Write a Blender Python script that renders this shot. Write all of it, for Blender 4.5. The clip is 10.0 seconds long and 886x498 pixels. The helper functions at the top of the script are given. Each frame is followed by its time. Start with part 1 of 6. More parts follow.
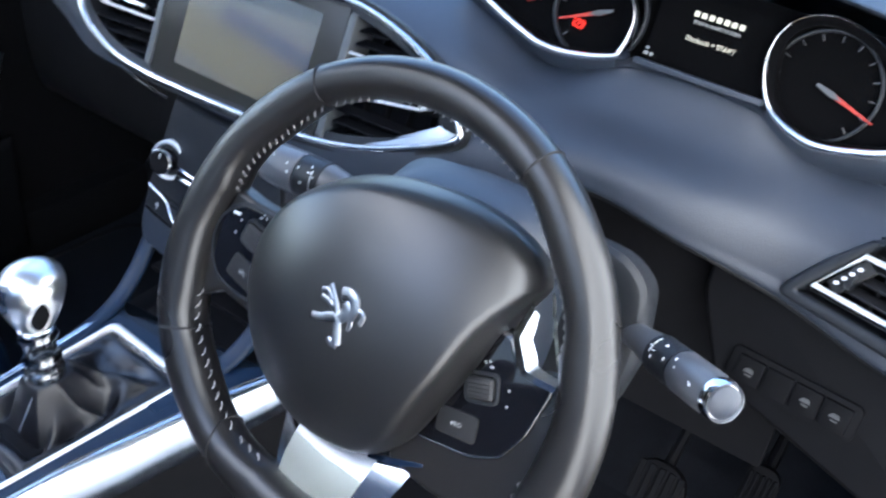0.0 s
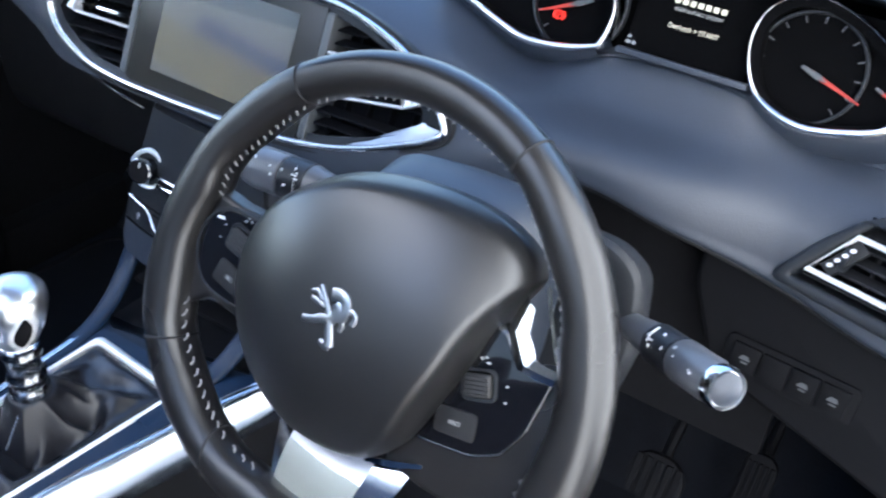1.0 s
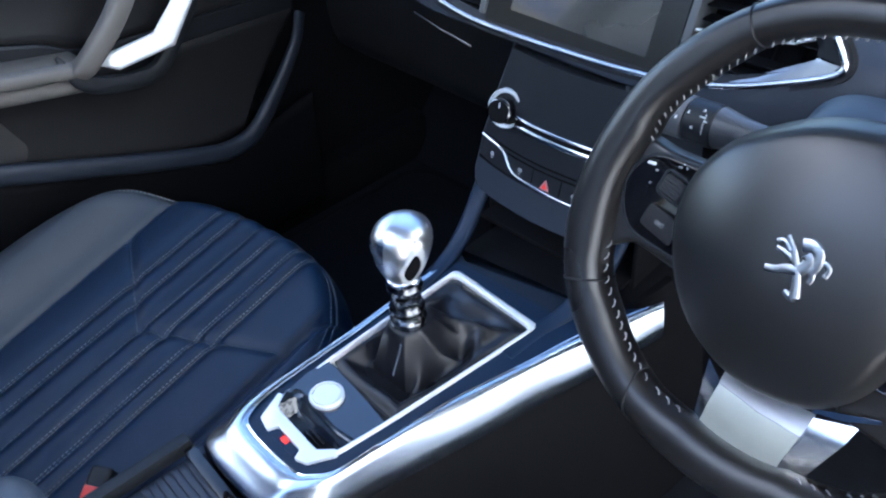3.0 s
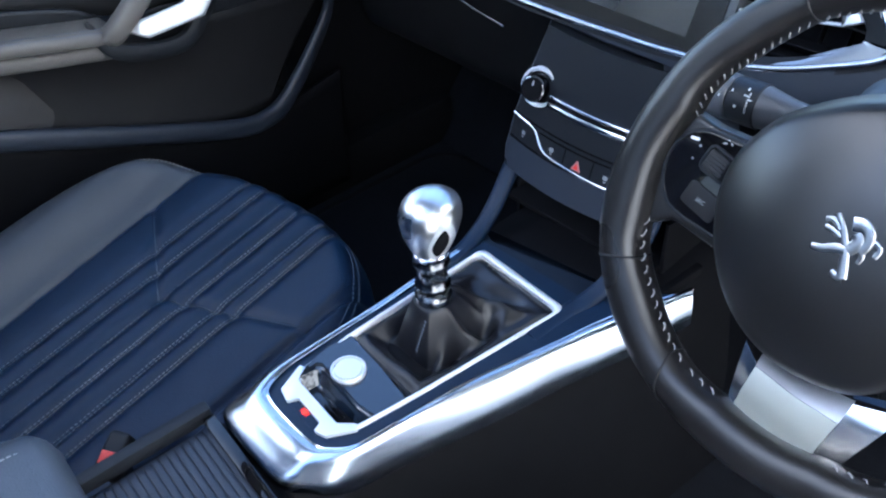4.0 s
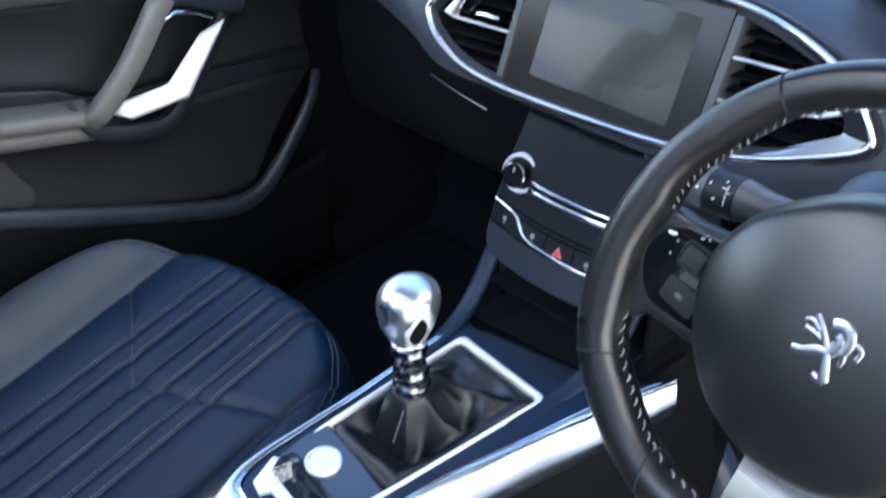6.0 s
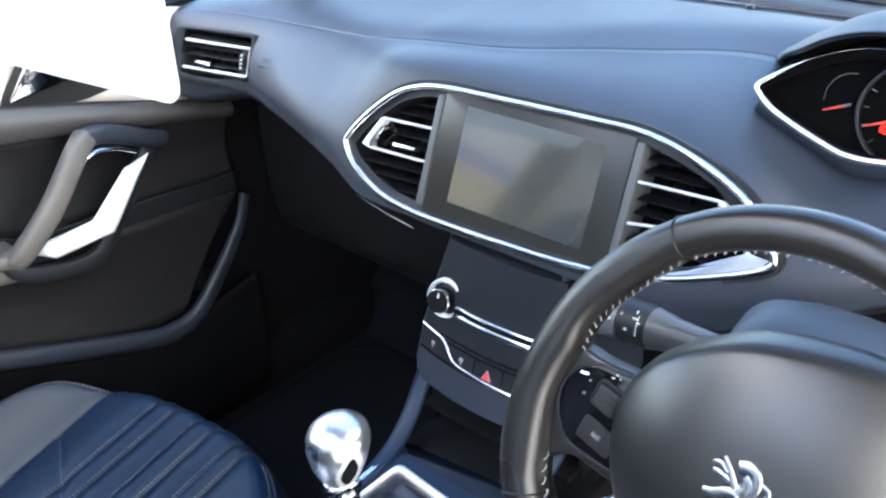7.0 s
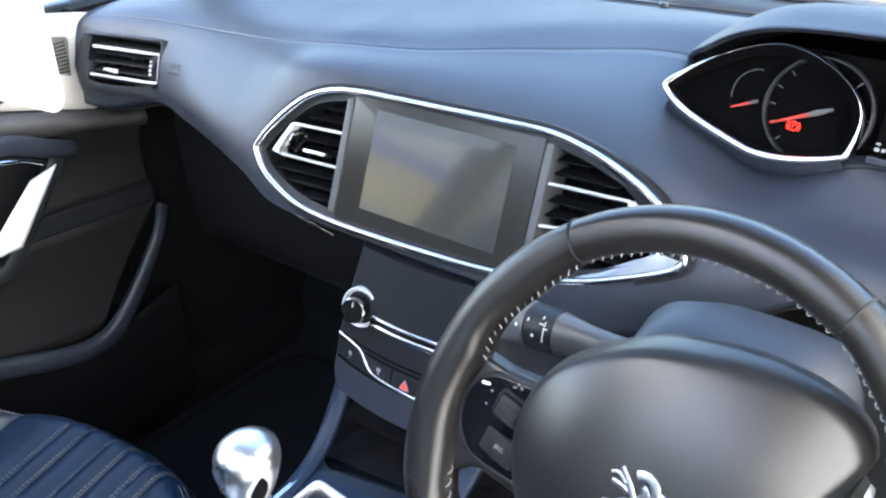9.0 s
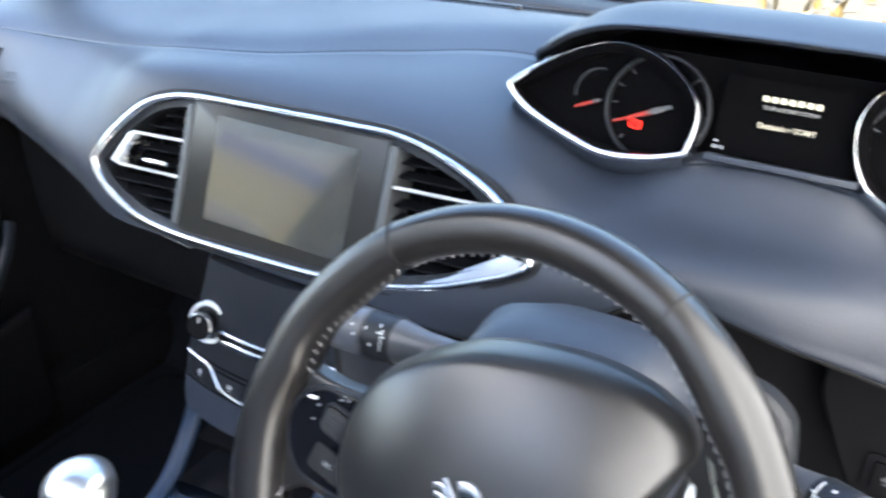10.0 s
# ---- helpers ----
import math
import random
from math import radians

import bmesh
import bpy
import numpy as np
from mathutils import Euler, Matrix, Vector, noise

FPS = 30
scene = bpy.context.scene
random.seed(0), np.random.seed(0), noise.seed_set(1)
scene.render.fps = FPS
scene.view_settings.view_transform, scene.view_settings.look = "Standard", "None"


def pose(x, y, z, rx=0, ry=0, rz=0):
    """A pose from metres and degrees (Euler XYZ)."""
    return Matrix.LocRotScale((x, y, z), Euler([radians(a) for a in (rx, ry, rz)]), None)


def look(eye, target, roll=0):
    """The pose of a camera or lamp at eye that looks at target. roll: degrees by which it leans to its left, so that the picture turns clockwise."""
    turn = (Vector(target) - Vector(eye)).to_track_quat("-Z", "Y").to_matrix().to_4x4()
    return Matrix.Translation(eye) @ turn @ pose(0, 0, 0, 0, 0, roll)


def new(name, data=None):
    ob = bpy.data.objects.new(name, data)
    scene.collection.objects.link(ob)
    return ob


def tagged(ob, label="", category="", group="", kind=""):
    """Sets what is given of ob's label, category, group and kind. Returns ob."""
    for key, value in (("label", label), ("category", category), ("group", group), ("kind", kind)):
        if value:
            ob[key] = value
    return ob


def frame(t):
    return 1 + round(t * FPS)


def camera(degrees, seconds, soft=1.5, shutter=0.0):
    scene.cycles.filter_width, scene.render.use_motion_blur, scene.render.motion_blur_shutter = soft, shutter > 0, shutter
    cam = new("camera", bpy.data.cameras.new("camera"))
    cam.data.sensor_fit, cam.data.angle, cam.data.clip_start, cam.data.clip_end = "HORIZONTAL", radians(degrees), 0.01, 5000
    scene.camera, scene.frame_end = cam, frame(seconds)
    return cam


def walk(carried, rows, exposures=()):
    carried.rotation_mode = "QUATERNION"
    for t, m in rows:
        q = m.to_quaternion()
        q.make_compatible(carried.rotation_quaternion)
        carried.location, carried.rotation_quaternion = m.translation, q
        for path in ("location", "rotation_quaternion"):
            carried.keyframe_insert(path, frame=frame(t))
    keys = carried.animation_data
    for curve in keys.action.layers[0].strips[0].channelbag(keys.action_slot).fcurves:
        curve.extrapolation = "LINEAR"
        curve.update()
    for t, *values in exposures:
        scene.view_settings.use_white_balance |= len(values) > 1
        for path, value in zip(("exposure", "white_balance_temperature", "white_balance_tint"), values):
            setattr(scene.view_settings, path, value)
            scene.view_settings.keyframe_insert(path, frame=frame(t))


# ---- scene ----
cam = camera(50.27, 10.0, soft=2.2, shutter=0.5)
PATH = [
    (0.00, 0.6138, -0.6031, 1.3000, 56.13, -6.44, 35.66),
    (0.50, 0.6164, -0.5979, 1.2997, 57.69, -5.54, 32.91),
    (1.00, 0.6075, -0.5995, 1.2901, 56.55, -5.10, 33.56),
    (1.50, 0.5657, -0.6543, 1.3093, 56.60, -3.48, 38.10),
    (2.00, 0.5343, -0.6768, 1.3089, 55.08, -1.59, 40.59),
    (2.50, 0.5190, -0.6540, 1.3061, 52.63, 3.20, 44.24),
    (3.00, 0.5046, -0.6781, 1.2985, 51.83, 2.31, 44.91),
    (4.50, 0.4950, -0.6886, 1.2746, 51.31, 0.77, 47.93),
    (5.00, 0.4952, -0.6934, 1.2723, 51.98, 0.55, 48.54),
    (5.20, 0.4965, -0.6943, 1.2725, 52.49, 0.49, 48.51),
    (6.30, 0.4875, -0.6552, 1.2944, 57.48, 0.92, 45.48),
    (6.50, 0.4890, -0.6515, 1.3046, 58.69, 1.22, 44.58),
    (7.00, 0.4954, -0.6400, 1.3201, 61.02, 2.00, 42.11),
    (7.50, 0.5005, -0.6298, 1.3176, 61.13, 2.21, 40.65),
    (8.00, 0.5052, -0.6214, 1.3136, 60.70, 2.03, 40.32),
    (8.50, 0.5058, -0.6046, 1.3127, 60.69, 2.37, 39.18),
    (9.00, 0.5056, -0.6041, 1.3110, 61.11, 1.78, 38.51),
    (9.50, 0.5089, -0.5931, 1.3061, 62.22, 1.10, 36.88),
    (10.00, 0.5277, -0.5621, 1.2946, 61.65, 0.38, 32.21),
]
EXPOSURES = [(0.0, 3.4, 5500, 10), (1.5, 3.25, 5500, 10), (3.0, 3.0, 5250, 10), (4.5, 3.05, 5250, 10), (6.5, 3.45, 5750, 10), (7.0, 3.75, 5950, 10), (8.0, 3.8, 6050, 10), (10.0, 3.75, 6050, 10)]
walk(cam, [(t, pose(*p)) for t, *p in PATH], EXPOSURES)

# ---- world and light ----
SUN_ELEV, SUN_AZ = 42.0, 222.0
world = bpy.data.worlds.new("world")
scene.world = world
world.use_nodes = True
wn = world.node_tree.nodes
sky = wn.new("ShaderNodeTexSky")
sky.sky_type = 'NISHITA'
sky.sun_disc = False
sky.sun_elevation = radians(SUN_ELEV)
sky.sun_rotation = radians(SUN_AZ)
sky.altitude = 50
sky.air_density = 1.0
sky.dust_density = 1.5
wn["Background"].inputs["Strength"].default_value = 0.095
world.node_tree.links.new(sky.outputs[0], wn["Background"].inputs["Color"])

sun_data = bpy.data.lights.new("sun", 'SUN')
sun_data.energy = 5.0
sun_data.angle = radians(0.6)
sun_data.color = (1.0, 0.95, 0.87)
sun = new("sun", sun_data)
_e, _a = radians(SUN_ELEV), radians(SUN_AZ)
sun_way = Vector((math.sin(_a) * math.cos(_e), math.cos(_a) * math.cos(_e), math.sin(_e)))
sun.matrix_world = look(sun_way * 20, (0, 0, 0))


# ---- materials ----
def mat(name, color, rough=0.5, metal=0.0, spec=0.5, vary=0.12, scale=60.0, bump=0.0, bump_scale=400.0, coat=0.0,
        rough_vary=0.08, tint=None, coat_rough=0.05):
    """A surface with variation at two scales, grain relief and uneven gloss."""
    m = bpy.data.materials.new(name)
    m.use_nodes = True
    nt = m.node_tree
    n, l = nt.nodes, nt.links
    b = n["Principled BSDF"]
    b.inputs["Metallic"].default_value = metal
    b.inputs["Specular IOR Level"].default_value = spec
    b.inputs["Coat Weight"].default_value = coat
    b.inputs["Coat Roughness"].default_value = coat_rough
    tc = n.new("ShaderNodeTexCoord")
    big = n.new("ShaderNodeTexNoise")
    big.inputs["Scale"].default_value = scale * 0.12
    big.inputs["Detail"].default_value = 4
    fine = n.new("ShaderNodeTexNoise")
    fine.inputs["Scale"].default_value = scale
    fine.inputs["Detail"].default_value = 6
    for t in (big, fine):
        l.new(tc.outputs["Object"], t.inputs["Vector"])
    mix = n.new("ShaderNodeMath")
    mix.operation = 'ADD'
    l.new(big.outputs["Fac"], mix.inputs[0])
    l.new(fine.outputs["Fac"], mix.inputs[1])
    ramp = n.new("ShaderNodeMapRange")
    ramp.inputs["From Min"].default_value = 0.6
    ramp.inputs["From Max"].default_value = 1.4
    l.new(mix.outputs[0], ramp.inputs["Value"])
    col = n.new("ShaderNodeMix")
    col.data_type = 'RGBA'
    c = Vector(color)
    t = Vector(tint) if tint else c
    col.inputs[6].default_value = (*(c * (1 - vary)), 1)
    col.inputs[7].default_value = (*(t * (1 + vary)), 1)
    l.new(ramp.outputs["Result"], col.inputs[0])
    l.new(col.outputs[2], b.inputs["Base Color"])
    rr = n.new("ShaderNodeMapRange")
    rr.inputs["To Min"].default_value = max(0.02, rough - rough_vary)
    rr.inputs["To Max"].default_value = min(1.0, rough + rough_vary)
    l.new(big.outputs["Fac"], rr.inputs["Value"])
    rr.inputs["From Min"].default_value = 0.3
    rr.inputs["From Max"].default_value = 0.7
    l.new(rr.outputs["Result"], b.inputs["Roughness"])
    if bump:
        grain = n.new("ShaderNodeTexVoronoi")
        grain.inputs["Scale"].default_value = bump_scale
        l.new(tc.outputs["Object"], grain.inputs["Vector"])
        bp = n.new("ShaderNodeBump")
        bp.inputs["Strength"].default_value = bump
        bp.inputs["Distance"].default_value = 0.0006
        l.new(grain.outputs["Distance"], bp.inputs["Height"])
        l.new(bp.outputs["Normal"], b.inputs["Normal"])
    return m


def brushed(name, color, rough, axis_scale):
    """Metal with fine streaks along one axis."""
    m = mat(name, color, rough, 1.0, vary=0.05, scale=40)
    nt = m.node_tree
    n, l = nt.nodes, nt.links
    tc = n.new("ShaderNodeTexCoord")
    mp = n.new("ShaderNodeMapping")
    mp.inputs["Scale"].default_value = axis_scale
    ns = n.new("ShaderNodeTexNoise")
    ns.inputs["Scale"].default_value = 1.0
    ns.inputs["Detail"].default_value = 3
    l.new(tc.outputs["Object"], mp.inputs["Vector"])
    l.new(mp.outputs[0], ns.inputs["Vector"])
    bp = n.new("ShaderNodeBump")
    bp.inputs["Strength"].default_value = 0.12
    bp.inputs["Distance"].default_value = 0.0004
    l.new(ns.outputs["Fac"], bp.inputs["Height"])
    l.new(bp.outputs["Normal"], n["Principled BSDF"].inputs["Normal"])
    return m


def glow(name, color, strength):
    m = bpy.data.materials.new(name)
    m.use_nodes = True
    b = m.node_tree.nodes["Principled BSDF"]
    b.inputs["Base Color"].default_value = (*[v * 0.5 for v in color], 1)
    b.inputs["Emission Color"].default_value = (*color, 1)
    b.inputs["Emission Strength"].default_value = strength
    return m


def glass(name, color=(1, 1, 1), rough=0.0):
    m = bpy.data.materials.new(name)
    m.use_nodes = True
    nt = m.node_tree
    n, l = nt.nodes, nt.links
    n.remove(n["Principled BSDF"])
    tr = n.new("ShaderNodeBsdfTransparent")
    tr.inputs[0].default_value = (*color, 1)
    gl = n.new("ShaderNodeBsdfGlossy")
    gl.inputs["Roughness"].default_value = rough
    fr = n.new("ShaderNodeFresnel")
    fr.inputs["IOR"].default_value = 1.45
    mx = n.new("ShaderNodeMixShader")
    l.new(fr.outputs[0], mx.inputs[0])
    l.new(tr.outputs[0], mx.inputs[1])
    l.new(gl.outputs[0], mx.inputs[2])
    l.new(mx.outputs[0], n["Material Output"].inputs["Surface"])
    return m


SOFT = mat("soft_dash_plastic", (0.0180, 0.0235, 0.0355), 0.48, spec=0.58, vary=0.10, scale=25, bump=0.25, bump_scale=900)
HARD = mat("hard_charcoal_plastic", (0.013, 0.0145, 0.0175), 0.42, spec=0.30, vary=0.12, scale=30, bump=0.3, bump_scale=1100)
DARK = mat("matt_black_plastic", (0.012, 0.012, 0.013), 0.55, spec=0.28, vary=0.15, scale=40, bump=0.2, bump_scale=900)
MATT = mat("matt_black_moulding", (0.0045, 0.0046, 0.0056), 0.7, spec=0.10, vary=0.2, scale=40, bump=0.2, bump_scale=900)
# near-black; in wells, vents and recesses it paints in their shade
DEEP = mat("deep_black", (0.006, 0.006, 0.007), 0.95, spec=0.1, vary=0.2, scale=60)
DIALBLACK = mat("dial_black", (0.0018, 0.0018, 0.0022), 0.85, spec=0.05, vary=0.2, scale=60)
PIANO = mat("piano_black", (0.004, 0.004, 0.005), 0.05, spec=0.4, vary=0.1, scale=20, rough_vary=0.02)
CHROME = mat("satin_chrome", (0.78, 0.79, 0.81), 0.16, 1.0, vary=0.03, scale=30, rough_vary=0.05)
BRIGHT = mat("bright_chrome", (0.85, 0.86, 0.88), 0.07, 1.0, vary=0.02, scale=30, rough_vary=0.03)
ALU = brushed("brushed_aluminium", (0.58, 0.63, 0.69), 0.22, (1500, 25, 25))
ALU_DARK = brushed("dark_brushed_aluminium", (0.42, 0.43, 0.45), 0.3, (25, 1500, 25))
SATIN = mat("satin_silver_finish", (0.84, 0.85, 0.86), 0.34, 0.45, vary=0.03, scale=40)
SPOKE = mat("satin_spoke_metal", (0.46, 0.48, 0.43), 0.30, 0.7, vary=0.04, scale=50)
KNOB = mat("satin_alloy", (0.82, 0.82, 0.82), 0.30, 1.0, vary=0.04, scale=60, rough_vary=0.06)
LEATHER = mat("black_leather", (0.009, 0.009, 0.011), 0.34, spec=0.5, vary=0.18, scale=45, bump=0.18, bump_scale=700, rough_vary=0.1)
RIM = mat("worn_black_leather", (0.010, 0.0092, 0.0090), 0.30, spec=0.6, vary=0.2, scale=40, bump=0.12, bump_scale=1300, rough_vary=0.05)
AIRBAG = mat("grained_airbag_cover", (0.0075, 0.0073, 0.0075), 0.37, spec=0.75, vary=0.08, scale=30, bump=0.08, bump_scale=1500, rough_vary=0.04)
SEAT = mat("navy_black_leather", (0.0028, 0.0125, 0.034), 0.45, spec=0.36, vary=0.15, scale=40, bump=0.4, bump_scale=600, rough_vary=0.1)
NAVY = mat("dark_navy_plastic", (0.0050, 0.0100, 0.0200), 0.55, spec=0.3, vary=0.15, scale=30, bump=0.2, bump_scale=900)
SEAT_EDGE = mat("charcoal_leather", (0.028, 0.040, 0.058), 0.45, vary=0.15, scale=40, bump=0.4, bump_scale=600)
# paler copy of the seat leather, for the bolster that catches light
BOLSTER = mat("lit_bolster_leather", (0.038, 0.043, 0.051), 0.42, vary=0.12, scale=30, bump=0.3, bump_scale=600)
THREAD = mat("grey_thread", (0.30, 0.30, 0.30), 0.7, vary=0.2, scale=200)
ARMREST = mat("blue_grey_leather", (0.066, 0.075, 0.088), 0.44, vary=0.15, scale=40, bump=0.35, bump_scale=600)
THREAD_MID = mat("silver_grey_thread", (0.12, 0.135, 0.16), 0.7, vary=0.2, scale=200)
THREAD_DARK = mat("slate_thread", (0.10, 0.12, 0.16), 0.7, vary=0.2, scale=200)
GLASSY = mat("glass_black_bezel", (0.026, 0.025, 0.022), 0.26, spec=0.35, vary=0.06, scale=12, rough_vary=0.03)
RAIL = mat("satin_grey_plastic", (0.075, 0.078, 0.080), 0.40, vary=0.08, scale=40)
LCD = mat("sleeping_touchscreen", (0.040, 0.041, 0.036), 0.16, spec=0.8, vary=0.05, scale=8, rough_vary=0.03, coat=1.0, coat_rough=0.06)
TICK = mat("dim_dial_print", (0.075, 0.078, 0.082), 0.5, vary=0.1, scale=200)
DARKMETAL = mat("dark_polished_metal", (0.20, 0.205, 0.215), 0.20, 1.0, vary=0.06, scale=60)
STALK = mat("satin_grey_stalk_plastic", (0.085, 0.088, 0.096), 0.34, spec=0.55, vary=0.1, scale=40, bump=0.1, bump_scale=1200)
GLOSS = mat("gloss_navy_black", (0.006, 0.010, 0.018), 0.10, spec=0.6, vary=0.1, scale=20, coat=1.0, rough_vary=0.03)
RUBBER = mat("black_rubber", (0.014, 0.014, 0.015), 0.6, vary=0.2, scale=60, bump=0.3, bump_scale=700)
CARPET = mat("dark_carpet", (0.010, 0.011, 0.014), 0.95, spec=0.1, vary=0.4, scale=300, bump=0.8, bump_scale=1500)
HEADLINER = mat("grey_headliner", (0.22, 0.22, 0.22), 0.9, vary=0.06, scale=120)
DOORTRIM = mat("grey_door_trim", (0.125, 0.117, 0.108), 0.42, vary=0.1, scale=30, bump=0.3, bump_scale=900)
TOPTRIM = mat("light_grey_trim", (0.50, 0.475, 0.43), 0.45, vary=0.08, scale=30, bump=0.25, bump_scale=900)
INSERT = mat("taupe_leather", (0.050, 0.048, 0.048), 0.45, vary=0.12, scale=35, bump=0.25, bump_scale=700)
CARD = mat("white_card", (0.86, 0.87, 0.86), 0.5, vary=0.02, scale=30)
PRINT = mat("white_print", (0.72, 0.73, 0.74), 0.5, vary=0.1, scale=200)
PRINT_DIM = mat("grey_print", (0.30, 0.31, 0.32), 0.5, vary=0.1, scale=200)
RED_PRINT = mat("red_print", (0.75, 0.05, 0.04), 0.4, vary=0.1, scale=200)
NEEDLE = glow("needle_red", (0.45, 0.035, 0.02), 0.09)
WARN = glow("warning_red", (1.0, 0.03, 0.012), 0.22)
TEXT = glow("display_text", (1.0, 0.92, 0.70), 0.07)
TEXT_DIM = glow("display_text_dim", (0.55, 0.55, 0.52), 0.06)
BUTTON_RED = mat("hazard_red", (0.50, 0.20, 0.19), 0.35, vary=0.08, scale=80)
BUCKLE = mat("buckle_red", (0.75, 0.06, 0.04), 0.35, vary=0.1, scale=80)
PANE = glass("window_glass", (0.93, 0.96, 0.95))
TINT = glass("tinted_glass", (0.30, 0.32, 0.34))
PAINT = mat("dark_grey_car_paint", (0.05, 0.053, 0.06), 0.3, 0.2, vary=0.03, scale=20, coat=0.6)


# ---- helpers for shapes ----
def spline(pts, n, closed=False):
    """Catmull-Rom through the points, n steps a span."""
    p = [np.array(q, float) for q in pts]
    m = len(p)
    out = []
    for i in range(m if closed else m - 1):
        a = p[(i - 1) % m] if closed or i else 2 * p[0] - p[1]
        b, c = p[i], p[(i + 1) % m]
        d = p[(i + 2) % m] if closed or i + 2 < m else 2 * p[-1] - p[-2]
        for k in range(n):
            t = k / n
            out.append(0.5 * (2 * b + (c - a) * t + (2 * a - 5 * b + 4 * c - d) * t ** 2 + (3 * b - a - 3 * c + d) * t ** 3))
    if not closed:
        out.append(p[-1])
    return out


def finish(mesh, angle=38):
    mesh.polygons.foreach_set("use_smooth", [True] * len(mesh.polygons))
    mesh.set_sharp_from_angle(angle=radians(angle))
    mesh.update()
    return mesh


def pydata(name, verts, faces, angle=38):
    me = bpy.data.meshes.new(name)
    me.from_pydata([tuple(v) for v in verts], [], faces)
    bm = bmesh.new()
    bm.from_mesh(me)
    bmesh.ops.recalc_face_normals(bm, faces=bm.faces)
    bm.to_mesh(me)
    bm.free()
    return finish(me, angle)


def from_bm(name, bm, angle=38):
    me = bpy.data.meshes.new(name)
    bmesh.ops.recalc_face_normals(bm, faces=bm.faces)
    bm.to_mesh(me)
    bm.free()
    return finish(me, angle)


def part(name, data, material, parent=None, label="", m=None):
    """One mesh object under a thing or a part; m is its pose in its parent's space."""
    if isinstance(data, bmesh.types.BMesh):
        data = from_bm(name, data)
    ob = new(name, data)
    if not data.materials:
        data.materials.append(material)
    ob.parent = parent
    if m is not None:
        ob.matrix_local = m
    if label:
        ob["label"] = label
    return ob


def thing(name, label, category, m=None, group="", kind=""):
    ob = new(name)
    ob.empty_display_size = 0.05
    if m is not None:
        ob.matrix_world = m
    return tagged(ob, label, category, group, kind)


def surface(name, rows, closed_u=False, closed_v=False, caps=False, angle=38):
    """A sheet through a grid of points."""
    nr, nc = len(rows), len(rows[0])
    verts = [v for r in rows for v in r]
    faces = []
    for i in range(nr if closed_u else nr - 1):
        for j in range(nc if closed_v else nc - 1):
            a, b = i, (i + 1) % nr
            c, d = j, (j + 1) % nc
            faces.append((a * nc + c, a * nc + d, b * nc + d, b * nc + c))
    if caps:
        faces.append(tuple(range(nc)))
        faces.append(tuple((nr - 1) * nc + k for k in range(nc - 1, -1, -1)))
    return pydata(name, verts, faces, angle)


def sweep(name, path, section, closed=False, up=(0, 0, 1), angle=38, scales=None):
    """A cross-section (side, height) carried along a path; height follows up."""
    pts = [Vector(p) for p in path]
    n = len(pts)
    rows = []
    upv = Vector(up)
    for i, p in enumerate(pts):
        a = pts[(i - 1) % n] if closed or i else p
        b = pts[(i + 1) % n] if closed or i < n - 1 else p
        t = (b - a).normalized()
        side = t.cross(upv)
        side = side.normalized() if side.length > 1e-6 else Vector((1, 0, 0))
        h = side.cross(t).normalized()
        k = scales[i] if scales else 1.0
        rows.append([p + side * (s[0] * k) + h * (s[1] * k) for s in section])
    return surface(name, rows, closed_u=closed, closed_v=True, caps=not closed, angle=angle)


def stitches(name, path, r=0.0007, dash=0.0036, gap=0.0018):
    """A row of single thread stitches laid along a path."""
    pts = [Vector(p) for p in path]
    marks = [0.0]
    for a, b in zip(pts, pts[1:]):
        marks.append(marks[-1] + (b - a).length)

    def at(s):
        k = min(len(pts) - 2, max(0, int(np.searchsorted(marks, s)) - 1))
        return pts[k].lerp(pts[k + 1], (s - marks[k]) / max(1e-9, marks[k + 1] - marks[k]))

    verts, faces, s = [], [], 0.0
    while s + dash < marks[-1]:
        a, b = at(s), at(s + dash)
        t = (b - a).normalized()
        u = t.orthogonal().normalized()
        v = t.cross(u)
        o = len(verts)
        for c, k in ((a, 0.5), (a.lerp(b, 0.2), 1.0), (a.lerp(b, 0.8), 1.0), (b, 0.5)):
            verts += [c + (u * math.cos(q) + v * math.sin(q)) * (r * k) for q in (0.0, 1.5708, 3.1416, 4.7124)]
        for i in range(3):
            faces += [(o + 4 * i + j, o + 4 * i + (j + 1) % 4, o + 4 * i + 4 + (j + 1) % 4, o + 4 * i + 4 + j) for j in range(4)]
        s += dash + gap
    me = bpy.data.meshes.new(name)
    me.from_pydata(verts, [], faces)
    return me


def ring(r, n=10, ry=None, power=2.0):
    ry = ry or r
    out = []
    for i in range(n):
        a = 2 * math.pi * i / n
        c, s = math.cos(a), math.sin(a)
        out.append((r * math.copysign(abs(c) ** (2 / power), c), ry * math.copysign(abs(s) ** (2 / power), s)))
    return out


def prism(outline, z0, z1, bevel=0.0, segs=2):
    """An outline in the local xy plane given depth along z, with rounded top edges."""
    bm = bmesh.new()
    lo = [bm.verts.new((p[0], p[1], z0)) for p in outline]
    hi = [bm.verts.new((p[0], p[1], z1)) for p in outline]
    n = len(outline)
    bm.faces.new(lo)
    top = bm.faces.new(hi)
    for i in range(n):
        bm.faces.new((lo[i], lo[(i + 1) % n], hi[(i + 1) % n], hi[i]))
    if bevel:
        bmesh.ops.recalc_face_normals(bm, faces=bm.faces)
        bmesh.ops.bevel(bm, geom=list(top.edges), offset=bevel, segments=segs, affect='EDGES', profile=0.6)
    return bm


